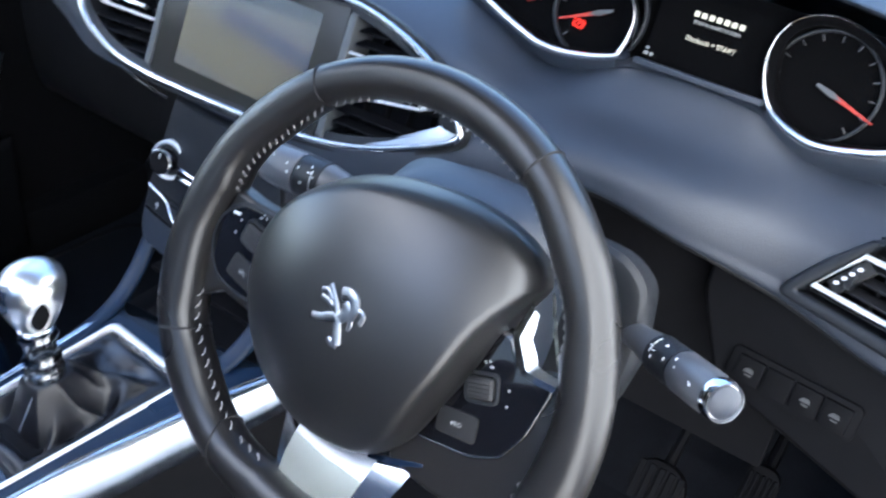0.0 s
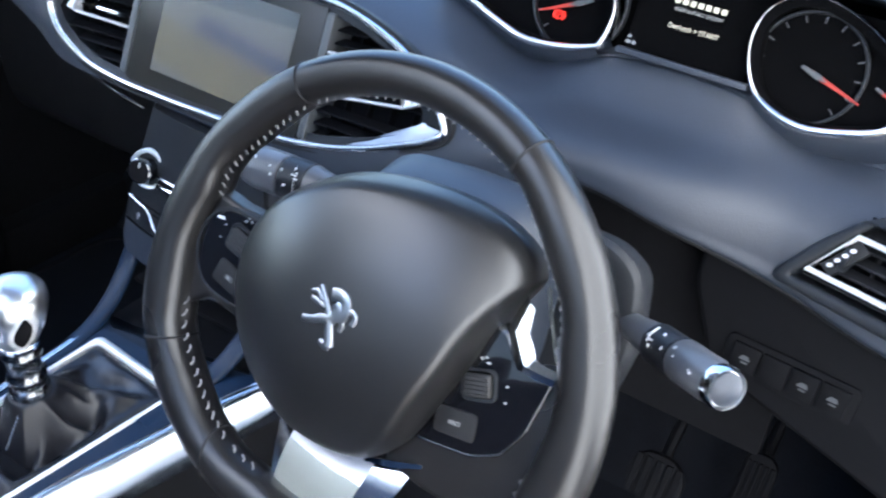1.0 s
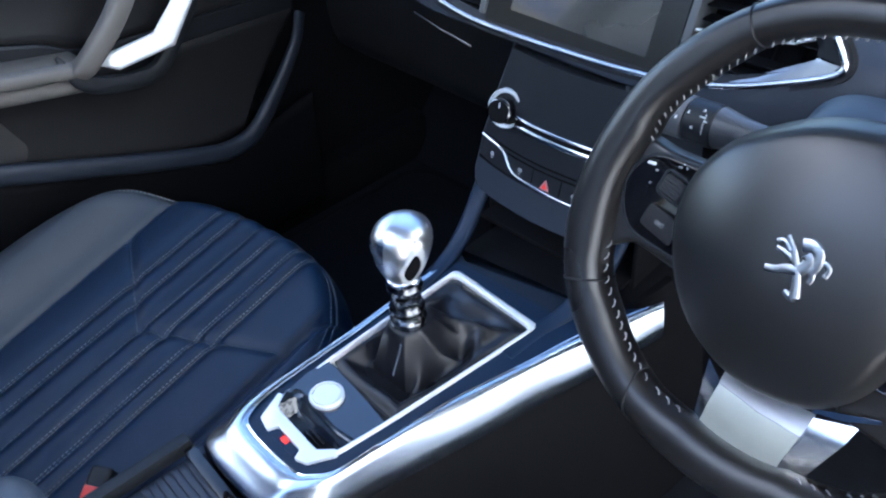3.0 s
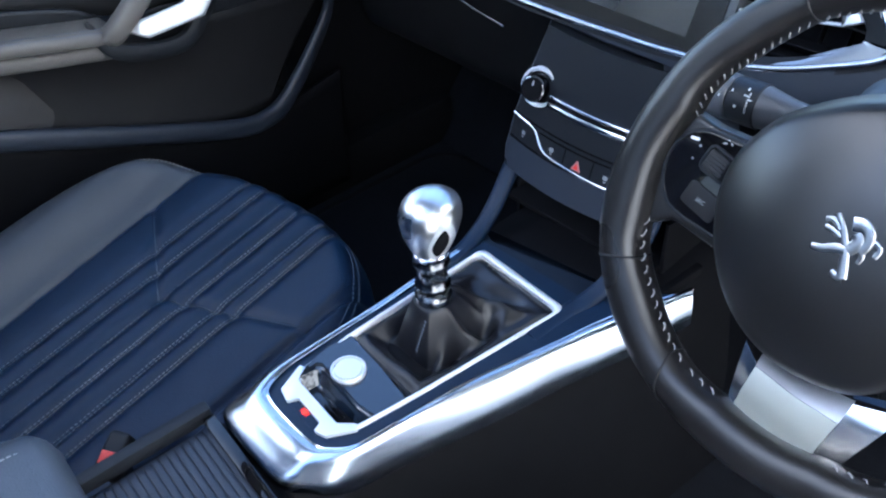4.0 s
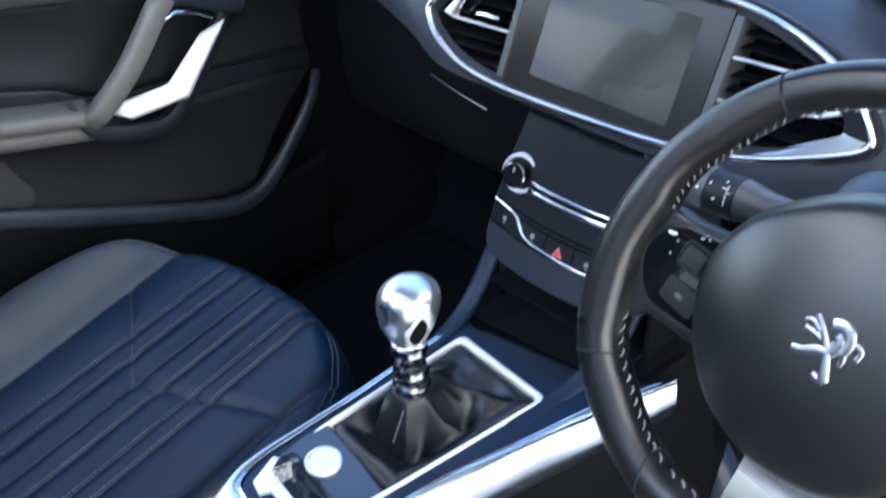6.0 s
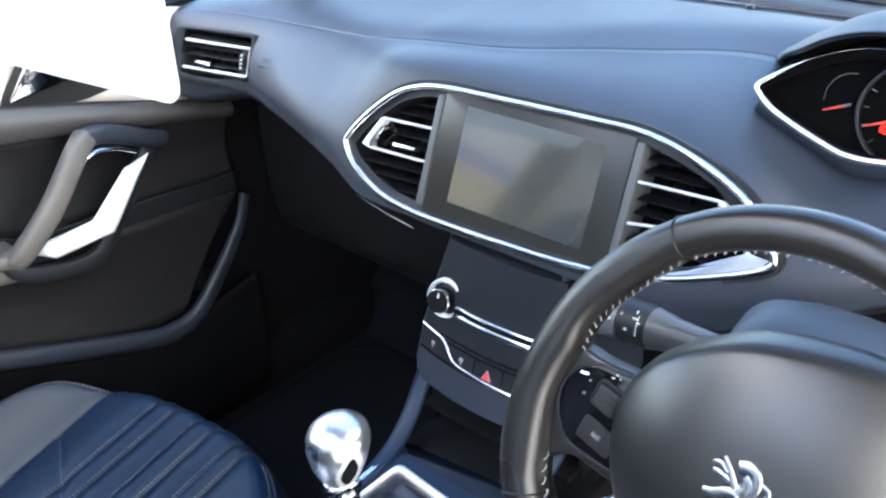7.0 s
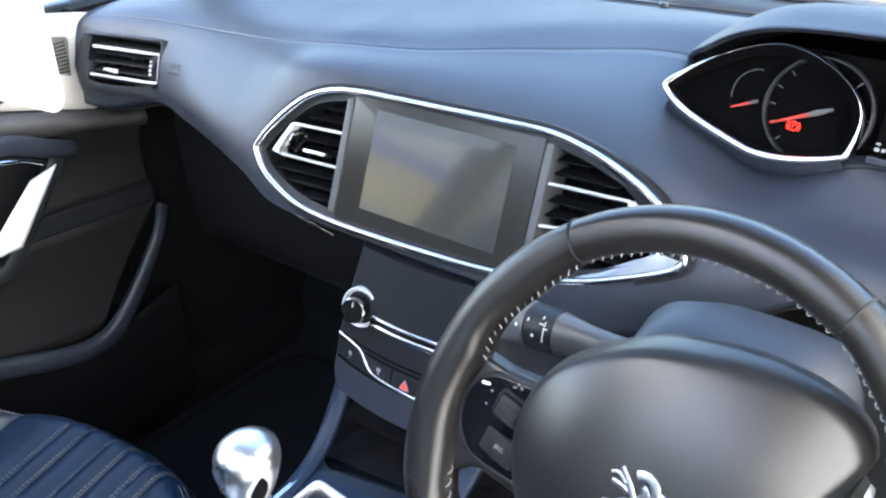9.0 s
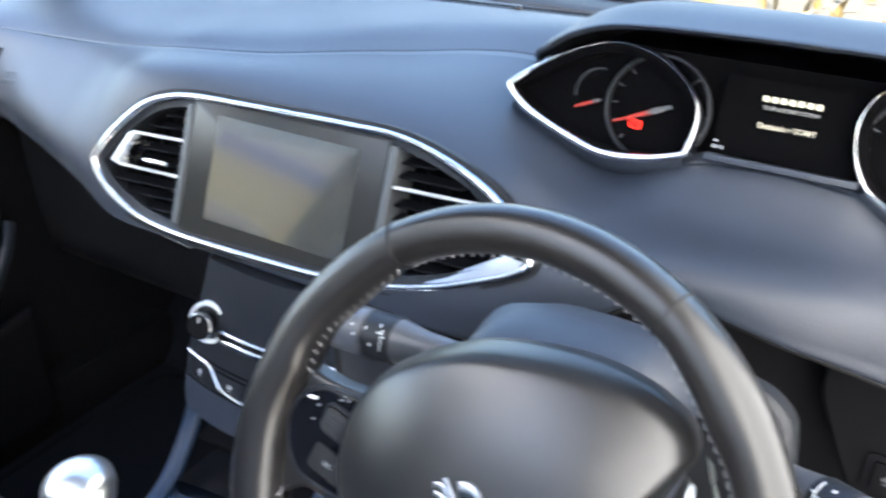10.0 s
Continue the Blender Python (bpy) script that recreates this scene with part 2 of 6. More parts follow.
def box(sx, sy, sz, bevel=0.002, segs=2, at=(0, 0, 0)):
    bm = bmesh.new()
    bmesh.ops.create_cube(bm, size=1.0)
    bmesh.ops.scale(bm, vec=(sx, sy, sz), verts=bm.verts)
    if bevel:
        bmesh.ops.bevel(bm, geom=list(bm.edges), offset=bevel, segments=segs, affect='EDGES', profile=0.6)
    bmesh.ops.translate(bm, vec=at, verts=bm.verts)
    return bm


def turned(name, profile, n=40, angle=30):
    """A turned shape about local z from (radius, height) pairs."""
    rows = [[(r * math.cos(2 * math.pi * k / n), r * math.sin(2 * math.pi * k / n), z) for k in range(n)] for r, z in profile]
    return surface(name, rows, closed_v=True, caps=True, angle=angle)


def rounded(w, h, r, n=5):
    """A rectangle with rounded corners, centred."""
    out = []
    for cx, cy, a0 in ((w / 2 - r, h / 2 - r, 0), (-w / 2 + r, h / 2 - r, 90), (-w / 2 + r, -h / 2 + r, 180), (w / 2 - r, -h / 2 + r, 270)):
        for k in range(n + 1):
            a = radians(a0 + 90 * k / n)
            out.append((cx + r * math.cos(a), cy + r * math.sin(a)))
    return out


def poly_round(pts, r, n=4):
    """A polygon with its corners rounded."""
    out = []
    m = len(pts)
    for i in range(m):
        a, b, c = (Vector(pts[(i + k) % m]).to_2d() for k in (-1, 0, 1))
        u, v = (a - b), (c - b)
        k = min(r, u.length * 0.45, v.length * 0.45)
        p, q = b + u.normalized() * k, b + v.normalized() * k
        for j in range(n + 1):
            t = j / n
            out.append(tuple((1 - t) ** 2 * p + 2 * t * (1 - t) * b + t * t * q))
    return out


def inside(p, poly):
    x, y = p
    hit = False
    for i in range(len(poly)):
        x1, y1 = poly[i - 1][:2]
        x2, y2 = poly[i][:2]
        if (y1 > y) != (y2 > y) and x < (x2 - x1) * (y - y1) / (y2 - y1) + x1:
            hit = not hit
    return hit


def offset_poly(pts, d):
    """The outline moved outward by d (counter-clockwise outlines)."""
    out = []
    m = len(pts)
    for i in range(m):
        a, b, c = (Vector(pts[(i + k) % m]).to_2d() for k in (-1, 0, 1))
        t = (c - a).normalized()
        out.append((b.x + t.y * d, b.y - t.x * d))
    return out


def band(outline_in, outline_out, z0, z1, crown=0.001):
    """A closed frame strip between two outlines, with depth and a slight crown."""
    n = len(outline_in)
    verts, faces = [], []
    for a, b in zip(outline_in, outline_out):
        verts.append((*a, z0))
        for q in range(7):
            t = q / 6
            verts.append((a[0] + (b[0] - a[0]) * t, a[1] + (b[1] - a[1]) * t, z1 + crown * math.sqrt(max(0.0, 1 - (2 * t - 1) ** 2))))
        verts.append((*b, z0))
    for i in range(n):
        j = (i + 1) % n
        for k in range(8):
            faces.append((i * 9 + k, i * 9 + k + 1, j * 9 + k + 1, j * 9 + k))
    return pydata("band", verts, faces, 50)


def lettering(body, size, material, parent, m, name="lettering", thick=0.0002):
    """Raised words, turned into a mesh."""
    cu = bpy.data.curves.new(name, 'FONT')
    cu.body = body
    cu.size = size
    cu.extrude = thick
    cu.align_x = 'CENTER'
    ob = bpy.data.objects.new(name, cu)
    scene.collection.objects.link(ob)
    me = bpy.data.meshes.new_from_object(ob.evaluated_get(bpy.context.evaluated_depsgraph_get()))
    bpy.data.objects.remove(ob)
    me.materials.clear()
    return part(name, me, material, parent, m=m)


def bars(parent, items, material, name="mark"):
    """Small flat marks: (x, y, z, width, height, turn)."""
    for x, y, z, w, h, a in items:
        part(name, prism(rounded(w, h, min(w, h) * 0.3, 2), 0, 0.0003), material, parent, m=pose(x, y, z, 0, 0, a))


# ---- dashboard ----
SCREEN = pose(0, 0, 0.95, 68, 0, 0)      # local x across, y up the panel, z towards the cabin
# outline of the centre panel's chrome surround, in SCREEN space, counter-clockwise
_half = [(0.0, -0.068), (0.06, -0.065), (0.12, -0.058), (0.17, -0.0455), (0.215, -0.0275), (0.243, -0.0135), (0.2495, -0.0040), (0.240, 0.010), (0.2148, 0.0350),
         (0.170, 0.0545), (0.117, 0.066), (0.06, 0.066)]
_left = [(0.0, 0.064), (-0.06, 0.062), (-0.106, 0.060), (-0.142, 0.055), (-0.175, 0.042), (-0.208, 0.014), (-0.232, -0.016), (-0.232, -0.028),
         (-0.212, -0.047), (-0.169, -0.064), (-0.12, -0.070), (-0.06, -0.070)]
SURROUND = [(float(p[0]), float(p[1])) for p in spline(_half + _left, 5, True)]

# profiles (y, z) from the windscreen to the underside, by x
PROFILES = {
    -0.74: [(.40, .985), (.27, .985), (.15, .982), (.085, .975), (.062, .955), (.050, .925), (.044, .890), (.060, .868), (.22, .86)],
    -0.62: [(.46, .99), (.31, 1.0), (.165, .998), (.105, .987), (.078, .962), (.062, .93), (.055, .892), (.068, .868), (.20, .86)],
    -0.52: [(.48, .995), (.32, 1.008), (.172, 1.004), (.115, .990), (.090, .968), (.075, .942), (.066, .914), (.078, .893), (.18, .885)],
    -0.42: [(.49, 1.0), (.33, 1.014), (.17, 1.010), (.112, .995), (.077, .972), (.047, .943), (.038, .915), (.052, .895), (.16, .885)],
    -0.32: [(.50, 1.0), (.33, 1.020), (.16, 1.018), (.102, 1.004), (.058, .978), (.016, .938), (.006, .908), (.020, .897), (.12, .890)],
    -0.26: [(.50, 1.0), (.34, 1.022), (.155, 1.024), (.097, 1.012), (.045, .992), (.0, .942), (-.013, .904), (.002, .892), (.10, .884)],
    -0.20: [(.50, 1.0), (.34, 1.024), (.15, 1.030), (.095, 1.020), (.034, 1.010), (.0, .95), (-.0255, .889), (-.011, .877), (.10, .868)],
    -0.10: [(.50, 1.0), (.36, 1.025), (.19, 1.033), (.110, 1.026), (.040, 1.016), (.0, .95), (-.0265, .888), (-.012, .876), (.10, .867)],
    0.0: [(.50, 1.0), (.38, 1.024), (.27, 1.034), (.172, 1.027), (.046, 1.016), (.0, .95), (-.0268, .8865), (-.012, .875), (.10, .866)],
    0.13: [(.50, 1.0), (.40, 1.022), (.33, 1.030), (.246, 1.022), (.060, 1.010), (.0, .95), (-.0255, .888), (-.011, .876), (.10, .868)],
    0.20: [(.50, 1.0), (.40, 1.018), (.32, 1.016), (.190, 1.000), (.055, .994), (.002, .95), (-.024, .890), (-.010, .868), (.10, .86)],
    0.26: [(.50, 1.0), (.34, 1.022), (.215, 1.018), (.130, .978), (.060, .972), (.006, .946), (-.010, .905), (.002, .882), (.10, .875)],
    0.34: [(.50, 1.0), (.34, 1.020), (.215, 1.010), (.121, 1.003), (.086, .973), (.034, .957), (.022, .938), (.032, .924), (.10, .918)],
    0.44: [(.50, 1.0), (.34, 1.020), (.215, 1.010), (.121, 1.003), (.092, .971), (.050, .950), (.038, .922), (.048, .907), (.12, .901)],
    0.52: [(.48, .995), (.32, 1.016), (.212, 1.012), (.136, .976), (.098, .962), (.070, .937), (.062, .904), (.068, .884), (.15, .876)],
    0.62: [(.46, .99), (.31, 1.004), (.19, 1.0), (.118, .978), (.082, .958), (.062, .928), (.052, .890), (.058, .866), (.18, .86)],
    0.74: [(.40, .985), (.27, .985), (.15, .982), (.095, .972), (.062, .952), (.048, .922), (.042, .886), (.052, .866), (.20, .86)],
}


def dash_section(x):
    keys = sorted(PROFILES)
    i = max(0, min(len(keys) - 2, next((k for k, v in enumerate(keys[1:]) if x <= v), len(keys) - 2)))
    ks = [keys[max(0, i - 1)], keys[i], keys[i + 1], keys[min(len(keys) - 1, i + 2)]]
    t = (x - keys[i]) / (keys[i + 1] - keys[i])
    a, b, c, d = (np.array(PROFILES[k]) for k in ks)
    m1 = (c - a) / (ks[2] - ks[0]) * (ks[2] - ks[1])
    m2 = (d - b) / (ks[3] - ks[1]) * (ks[2] - ks[1])
    p = (2 * t ** 3 - 3 * t ** 2 + 1) * b + (t ** 3 - 2 * t ** 2 + t) * m1 + (-2 * t ** 3 + 3 * t ** 2) * c + (t ** 3 - t ** 2) * m2
    return p


dashboard = thing("dashboard", "charcoal soft-touch dashboard with a low sweeping top", "dashboard")
rows = []
recess_in = offset_poly(SURROUND, -0.002)
sc_inv = SCREEN.inverted()


def vent_pose(side):
    off = Matrix.Translation((0.010, -0.003, 0)) if side > 0 else Matrix.Translation((0.016, 0.009, 0))
    return pose(0.531 * side, 0.074, 0.932, 68, 0, 12 * -side) @ off


def vent_lean(side, y):
    """The driver's outlet leans outward towards its top."""
    return 0.65 * (y + 0.02) if side > 0 else 0.0


vent_inv = {s: vent_pose(s).inverted() for s in (-1, 1)}
for i in range(297):
    x = -0.74 + 1.48 * i / 296
    row = []
    sec = dash_section(x)
    # the crease runs out towards the passenger's side
    k = max(0.0, min(1.0, (x + 0.24) / 0.13))
    for (y0, z0), (y1, z1) in zip(spline(sec, 14), list(spline(sec[:4], 14))[:-1] + list(spline(sec[3:], 14))):
        y, z = y0 + (y1 - y0) * k, z0 + (z1 - z0) * k
        v = Vector((x, float(y), float(z)))
        l = sc_inv @ v
        if abs(l.z) < 0.03 and inside((l.x, l.y), recess_in):
            l.z -= 0.045
            v = SCREEN @ l
        for s in (-1, 1):
            q = vent_inv[s] @ v
            if abs(q.z) < 0.05 and -0.004 < q.x * s - vent_lean(s, q.y) < 0.124 and abs(q.y) < 0.034:
                q.z -= 0.05
                v = vent_pose(s) @ q
                break
        row.append(tuple(v))
    rows.append(row)
# the underside gets darker plastic: shade below the fascia put into colour
for nm, lo, hi, lab in (("top_pad", 0, 43, "pale-lit soft top pad"), ("fascia", 42, 99, "grained front fascia"), ("under_panel", 98, 113, "underside darkened for its shade")):
    pad = part(nm, surface(nm, [r[lo:hi] for r in rows], angle=60), DARK if lo == 98 else SOFT, dashboard, lab)
    sol = pad.modifiers.new("thickness", 'SOLIDIFY')
    sol.thickness, sol.offset = 0.004, -1

# moulded airbag mark on the passenger side
mark = thing("airbag_mark", "faint moulded airbag lettering on the dashboard", "marking", pose(-0.455, 0.0565, 0.953, 52, 0, 12))
lettering("SRS", 0.011, HARD, mark, pose(0, 0.003, 0), "word")
lettering("AIRBAG", 0.0055, HARD, mark, pose(0, -0.004, 0), "word")

# demister slots along the top and the light sensor
defroster = thing("defroster_grille", "long dark slotted demister grille in the dash top", "grille", pose(0.012, 0.414, 1.0190, -9.5, 1.2, 11))
blade = lambda w, h: [(w * (k / 16 - 1), h * math.sin(math.pi * k / 32) ** 0.5 * e) for e, ks in ((-1, range(33)), (1, range(31, 0, -1))) for k in ks]
part("slot_frame", prism(blade(0.172, 0.016), -0.006, 0.0008, 0.0005), SOFT, defroster)
for k in range(3):
    part("slot", prism(blade(0.158 - 0.004 * abs(k - 1), 0.0026), 0.0, 0.0016), DEEP, defroster, m=pose(0, -0.0075 + 0.0075 * k, 0))
sensor = thing("light_sensor", "small glossy domed light sensor on the dash top", "sensor", pose(0.020, 0.401, 1.0225))
part("dome", turned("dome", [(0.006, -0.003), (0.006, 0.001), (0.005, 0.0028), (0.0028, 0.0038), (0.0005, 0.004)], 20), PIANO, sensor)

# ---- centre panel: touchscreen, two vents, chrome surround ----
panel = thing("infotainment_panel", "black touchscreen panel with a polished chrome surround", "touchscreen", SCREEN)
out1 = offset_poly(SURROUND, 0.0034)
in1 = offset_poly(SURROUND, -0.0035)
part("chrome_surround", band(in1, out1, -0.010, 0.0015, 0.0040), BRIGHT, panel, "polished chrome trim strip")
part("shadow_gap", band(offset_poly(SURROUND, 0.0035), offset_poly(SURROUND, 0.0065), -0.010, 0.0015, 0.0), DARK, panel)
part("inner_lip", band(offset_poly(SURROUND, -0.010), offset_poly(SURROUND, -0.0035), -0.030, -0.002, 0.0), HARD, panel)
for finish_, corner in zip((ALU_DARK, HARD), ([((0.160, -0.0470), (0.160, -0.0440)), ((0.185, -0.0380), (0.181, -0.0320)), ((0.215, -0.0255), (0.206, -0.0165)), ((0.240, -0.0125), (0.2235, -0.0060)), ((0.2455, -0.0050), (0.2235, -0.0045))],
               [((0.2455, -0.0030), (0.2235, -0.0035)), ((0.236, 0.010), (0.222, 0.004)), ((0.2130, 0.0335), (0.204, 0.024)), ((0.185, 0.0460), (0.181, 0.0400)), ((0.160, 0.0540), (0.160, 0.0510))])):
    part("vent_corner", surface("vent_corner", [[(*a, 0.0012), ((a[0] + b[0]) / 2, (a[1] + b[1]) / 2, -0.0004), (*b, -0.0045), (*b, -0.014)] for a, b in corner], angle=30), finish_, panel, "corner of the vent surround")
part("back_plate", prism(offset_poly(SURROUND, -0.004), -0.041, -0.036), DEEP, panel)
part("bezel", prism(poly_round([(-0.1105, -0.0660), (0.1070, -0.0570), (0.1070, 0.0620), (-0.1105, 0.0570)], 0.004), -0.03, 0.001, 0.001), GLASSY, panel,
     "glossy black screen glass")
part("screen", prism(rounded(0.160, 0.0965, 0.001, 2), 0.0, 0.0016), LCD, panel, "switched-off grey display")
for s in (-1, 1):
    part("side_rail", prism(rounded(0.008, 0.113, 0.002), -0.03, 0.002, 0.0015), RAIL, panel, "satin grey edge rail",
         m=pose(0.1122 if s > 0 else -0.1157, 0.0015 if s > 0 else -0.0045, 0, 0, 0, 0))


def centre_vent(side):
    """One of the two slatted outlets that flank the screen."""
    v = thing("air_vent", "dark slatted air vent with a chrome bar beside the touchscreen", "air vent", SCREEN, group="centre vents")
    x0, x1 = (0.118, 0.236) if side > 0 else (-0.228, -0.121)
    lim = offset_poly(SURROUND, -0.010)
    ys = [0.0400, 0.0280, 0.0052, -0.0061, -0.0290, -0.0400, -0.0515] if side < 0 else [0.0480, 0.0365, 0.0130, 0.0010, -0.0235, -0.0350, -0.0460]
    for y in ys:
        tilt = 0.06 * side
        xs = [x for x in (x0 + (x1 - x0) * q / 60 for q in range(61)) if inside((x, y - tilt * (x - x0 if side > 0 else x1 - x) * side * -1), lim)]
        if len(xs) < 4:
            continue
        a, b = min(xs), max(xs)
        part("slat", box(b - a, 0.0020, 0.016, 0.0007, 1), MATT, v, m=pose((a + b) / 2, y - 0.03 * (b - a) * (1 if side < 0 else -0.4), -0.012, 20, 0, 3.4 if side < 0 else 2.0))
    for q in range(4):
        x = x0 + (x1 - x0) * (0.14 + 0.2 * q)
        hit = [y for y in (-0.066 + 0.002 * j for j in range(66)) if inside((x, y), lim)]
        if len(hit) > 6:
            part("fin", box(0.0012, max(hit) - min(hit), 0.010, 0.0004, 1), MATT, v, m=pose(x, (max(hit) + min(hit)) / 2, -0.027))
    rod = ring(0.0016, 10, 0.0030)
    if side < 0:
        # chrome bracket round the thumb wheel
        for line in ([(-0.1205, 0.0166), (-0.1860, 0.0127)], [(-0.1205, -0.0178), (-0.1975, -0.0214)]):
            part("chrome_bracket", sweep("chrome_bracket", [(x, y, -0.001) for x, y in line], rod, up=(0, 0, 1)), SATIN, v, "thin chrome bar")
        part("bracket_cheek", prism(poly_round([(-0.1848, 0.0142), (-0.1900, 0.0120), (-0.2105, -0.0198), (-0.1955, -0.0228), (-0.1990, -0.0165), (-0.1850, 0.0090)], 0.0015, 3), -0.008, 0.0024, 0.0010), SATIN, v, "satin chrome bracket end")
        part("wheel_well", box(0.016, 0.024, 0.004, 0.001, 1), PIANO, v, m=pose(-0.1855, -0.0035, -0.0085, 0, 0, -28))
        part("thumb_wheel", turned("thumb_wheel", [(0.0085, -0.003), (0.0098, -0.002), (0.0098, 0.002), (0.0085, 0.003)], 24), PIANO, v, m=pose(-0.1860, -0.0030, -0.0065, 0, 75, -28))
        for k in range(3):
            part("wheel_mark", prism(rounded(0.0014, 0.0042, 0.0006, 2), 0, 0.0005), PRINT, v, m=pose(-0.1880 + 0.0026 * k, -0.0080 + 0.0050 * k, 0.0036, 0, 0, -28))
        part("tab", box(0.0310, 0.0046, 0.012, 0.0015), BRIGHT, v, "chrome slider tab", m=pose(-0.1477, -0.0097, 0.000, 0, 0, 3.4))
    else:
        for line in ([(0.1180, 0.0250), (0.1940, 0.0286)], [(0.1180, -0.0118), (0.2050, 0.0022)]):
            part("chrome_bracket", sweep("chrome_bracket", [(x, y, -0.001) for x, y in line], rod, up=(0, 0, 1)), SATIN, v, "thin chrome bar")
        part("bracket_cheek", prism(poly_round([(0.1925, 0.0300), (0.1990, 0.0280), (0.2190, 0.0085), (0.2040, 0.0008), (0.2065, 0.0075), (0.1930, 0.0250)][::-1], 0.0015, 3), -0.008, 0.0024, 0.0010), SATIN, v, "satin chrome bracket end")
    return v


centre_vent(-1)
centre_vent(1)


def side_vent(side):
    """The outer outlets: a raised frame, slats, an open chrome bracket with thumb wheel and tab."""
    # local x runs outward from the inner end, y up, z to the cabin
    m = vent_pose(side)
    v = thing("air_vent", "outer dash air vent with a three-sided chrome bracket", "air vent", m, group="outer vents")
    s = side
    W, H = 0.118, 0.062
    out = [(-0.010 * s, -H / 2 - 0.008), ((W + 0.012) * s, -H / 2 - 0.012), ((W + 0.030) * s, -0.006), ((W + 0.018) * s, H / 2 + 0.004), (-0.006 * s, H / 2 + 0.006), (-0.013 * s, 0.0)]
    if s < 0:
        out = out[::-1]
    out = [(x + vent_lean(s, y), y) for x, y in out]
    outer = poly_round(out, 0.012)
    inner = poly_round([(0.000, -H / 2), (W, -H / 2), (W + 0.004, 0.0), (W, H / 2), (0.000, H / 2)], 0.004)
    inner = [(x * s + vent_lean(s, y), y) for x, y in inner]
    if s < 0:
        inner = inner[::-1]
    n = len(inner)
    # match the start points of both outlines
    best = min(range(len(outer)), key=lambda q: (outer[q][0] - inner[0][0]) ** 2 + (outer[q][1] - inner[0][1]) ** 2)
    res = [outer[(best + int(k * len(outer) / n)) % len(outer)] for k in range(n)]
    part("frame", band(inner, res, -0.03, 0.004, 0.002), HARD, v)
    part("throat", prism(offset_poly(inner, 0.002), -0.04, -0.032), DEEP, v)
    for k in range(5):
        part("slat", box(W - 0.004, 0.0020, 0.014, 0.0007, 1), DARK, v, m=pose(W / 2 * s + vent_lean(s, -0.023 + 0.0115 * k), -0.023 + 0.0115 * k, -0.008, 22, 0, 0))
    for k in range(5):
        part("fin", box(0.0014, H - 0.004, 0.010, 0.0004, 1), DARK, v, m=pose((0.028 + 0.019 * k) * s + vent_lean(s, 0), 0, -0.022))
    pth = [(W * 0.98 * s, 0.0165, 0.0015), (0.002 * s, 0.0165, 0.0015), (0.002 * s, -0.0205, 0.0015), (W * 0.98 * s, -0.0205, 0.0015)]
    pth = [(x + vent_lean(s, y), y, z) for x, y, z in pth]
    part("chrome_bracket", sweep("chrome_bracket", pth, ring(0.0024, 10, 0.0034), up=(0, 0, 1)), SATIN, v, "chrome bracket")
    part("inner_cheek", box(0.012, 0.034, 0.010, 0.001), DARK, v, m=pose(0.0105 * s + vent_lean(s, 0), -0.002, -0.004, 0, 0, -33 if s > 0 else 0))
    wheel = part("thumb_wheel", turned("thumb_wheel", [(0.0095, -0.003), (0.011, -0.002), (0.011, 0.002), (0.0095, 0.003)], 24), HARD, v, m=pose(0.011 * s + vent_lean(s, 0), -0.002, -0.004, 0, 90, 0))
    for k in range(4):
        part("wheel_mark", prism(rounded(0.004, 0.0028, 0.001, 2), 0, 0.0006), PRINT, v, m=pose(0.011 * s + vent_lean(s, -0.010 + 0.0055 * k), -0.010 + 0.0055 * k, 0.0072, 0, 0, 25))
    part("tab", box(0.026, 0.006, 0.014, 0.0018), BRIGHT, v, "chrome slider tab", m=pose(0.078 * s, -0.0125, 0.001))
    return v


side_vent(-1)
side_vent(1)

# ---- instrument binnacle ----
GX = 0.392
# lip of the hood: x, y, z; its inner end runs back into the dash top
HOOD = [(0.118, 0.262, 1.020), (0.140, 0.213, 1.034), (0.165, 0.165, 1.055), (0.193, 0.128, 1.0745), (0.220, 0.115, 1.0915), (0.251, 0.110, 1.1025), (0.289, 0.108, 1.107), (0.336, 0.107, 1.109), (0.392, 0.107, 1.110),
        (0.450, 0.107, 1.110), (0.500, 0.108, 1.107), (0.545, 0.112, 1.098), (0.585, 0.120, 1.077), (0.615, 0.135, 1.046), (0.640, 0.160, 1.010)]
binnacle = thing("instrument_binnacle", "hooded instrument binnacle with a black interior", "binnacle")
top_rows, lining = [], []
for x, yl, z in spline(HOOD, 8):
    back = 1.024 - 0.02 * abs(x - GX)
    far = max(0.47, yl + 0.1)
    line = [(yl + 0.008, z - 0.006), (yl, z - 0.002), (yl + 0.005, z + 0.001), (yl + 0.20 * (far - yl), z + 0.002), (yl + 0.50 * (far - yl), z * 0.66 + back * 0.34 - 0.003), (yl + 0.82 * (far - yl), back - 0.004), (far + 0.01, 0.998)]
    top_rows.append([(float(x), float(y), float(zz)) for y, zz in spline(line, 6)])
    xc = GX + (x - GX) * 0.97
    lining.append([(x, yl + 0.008, z - 0.006), (xc, max(yl + 0.02, 0.15), z - 0.014), (xc, max(yl + 0.03, 0.19), z - 0.022)])
part("hood", surface("hood", top_rows, angle=60), SOFT, binnacle)
part("hood_lining", surface("hood_lining", lining), DIALBLACK, binnacle)
part("floor_shelf", box(0.44, 0.050, 0.004, 0.0015), DIALBLACK, binnacle, m=pose(GX, 0.166, 0.978, 0, 0, 0))

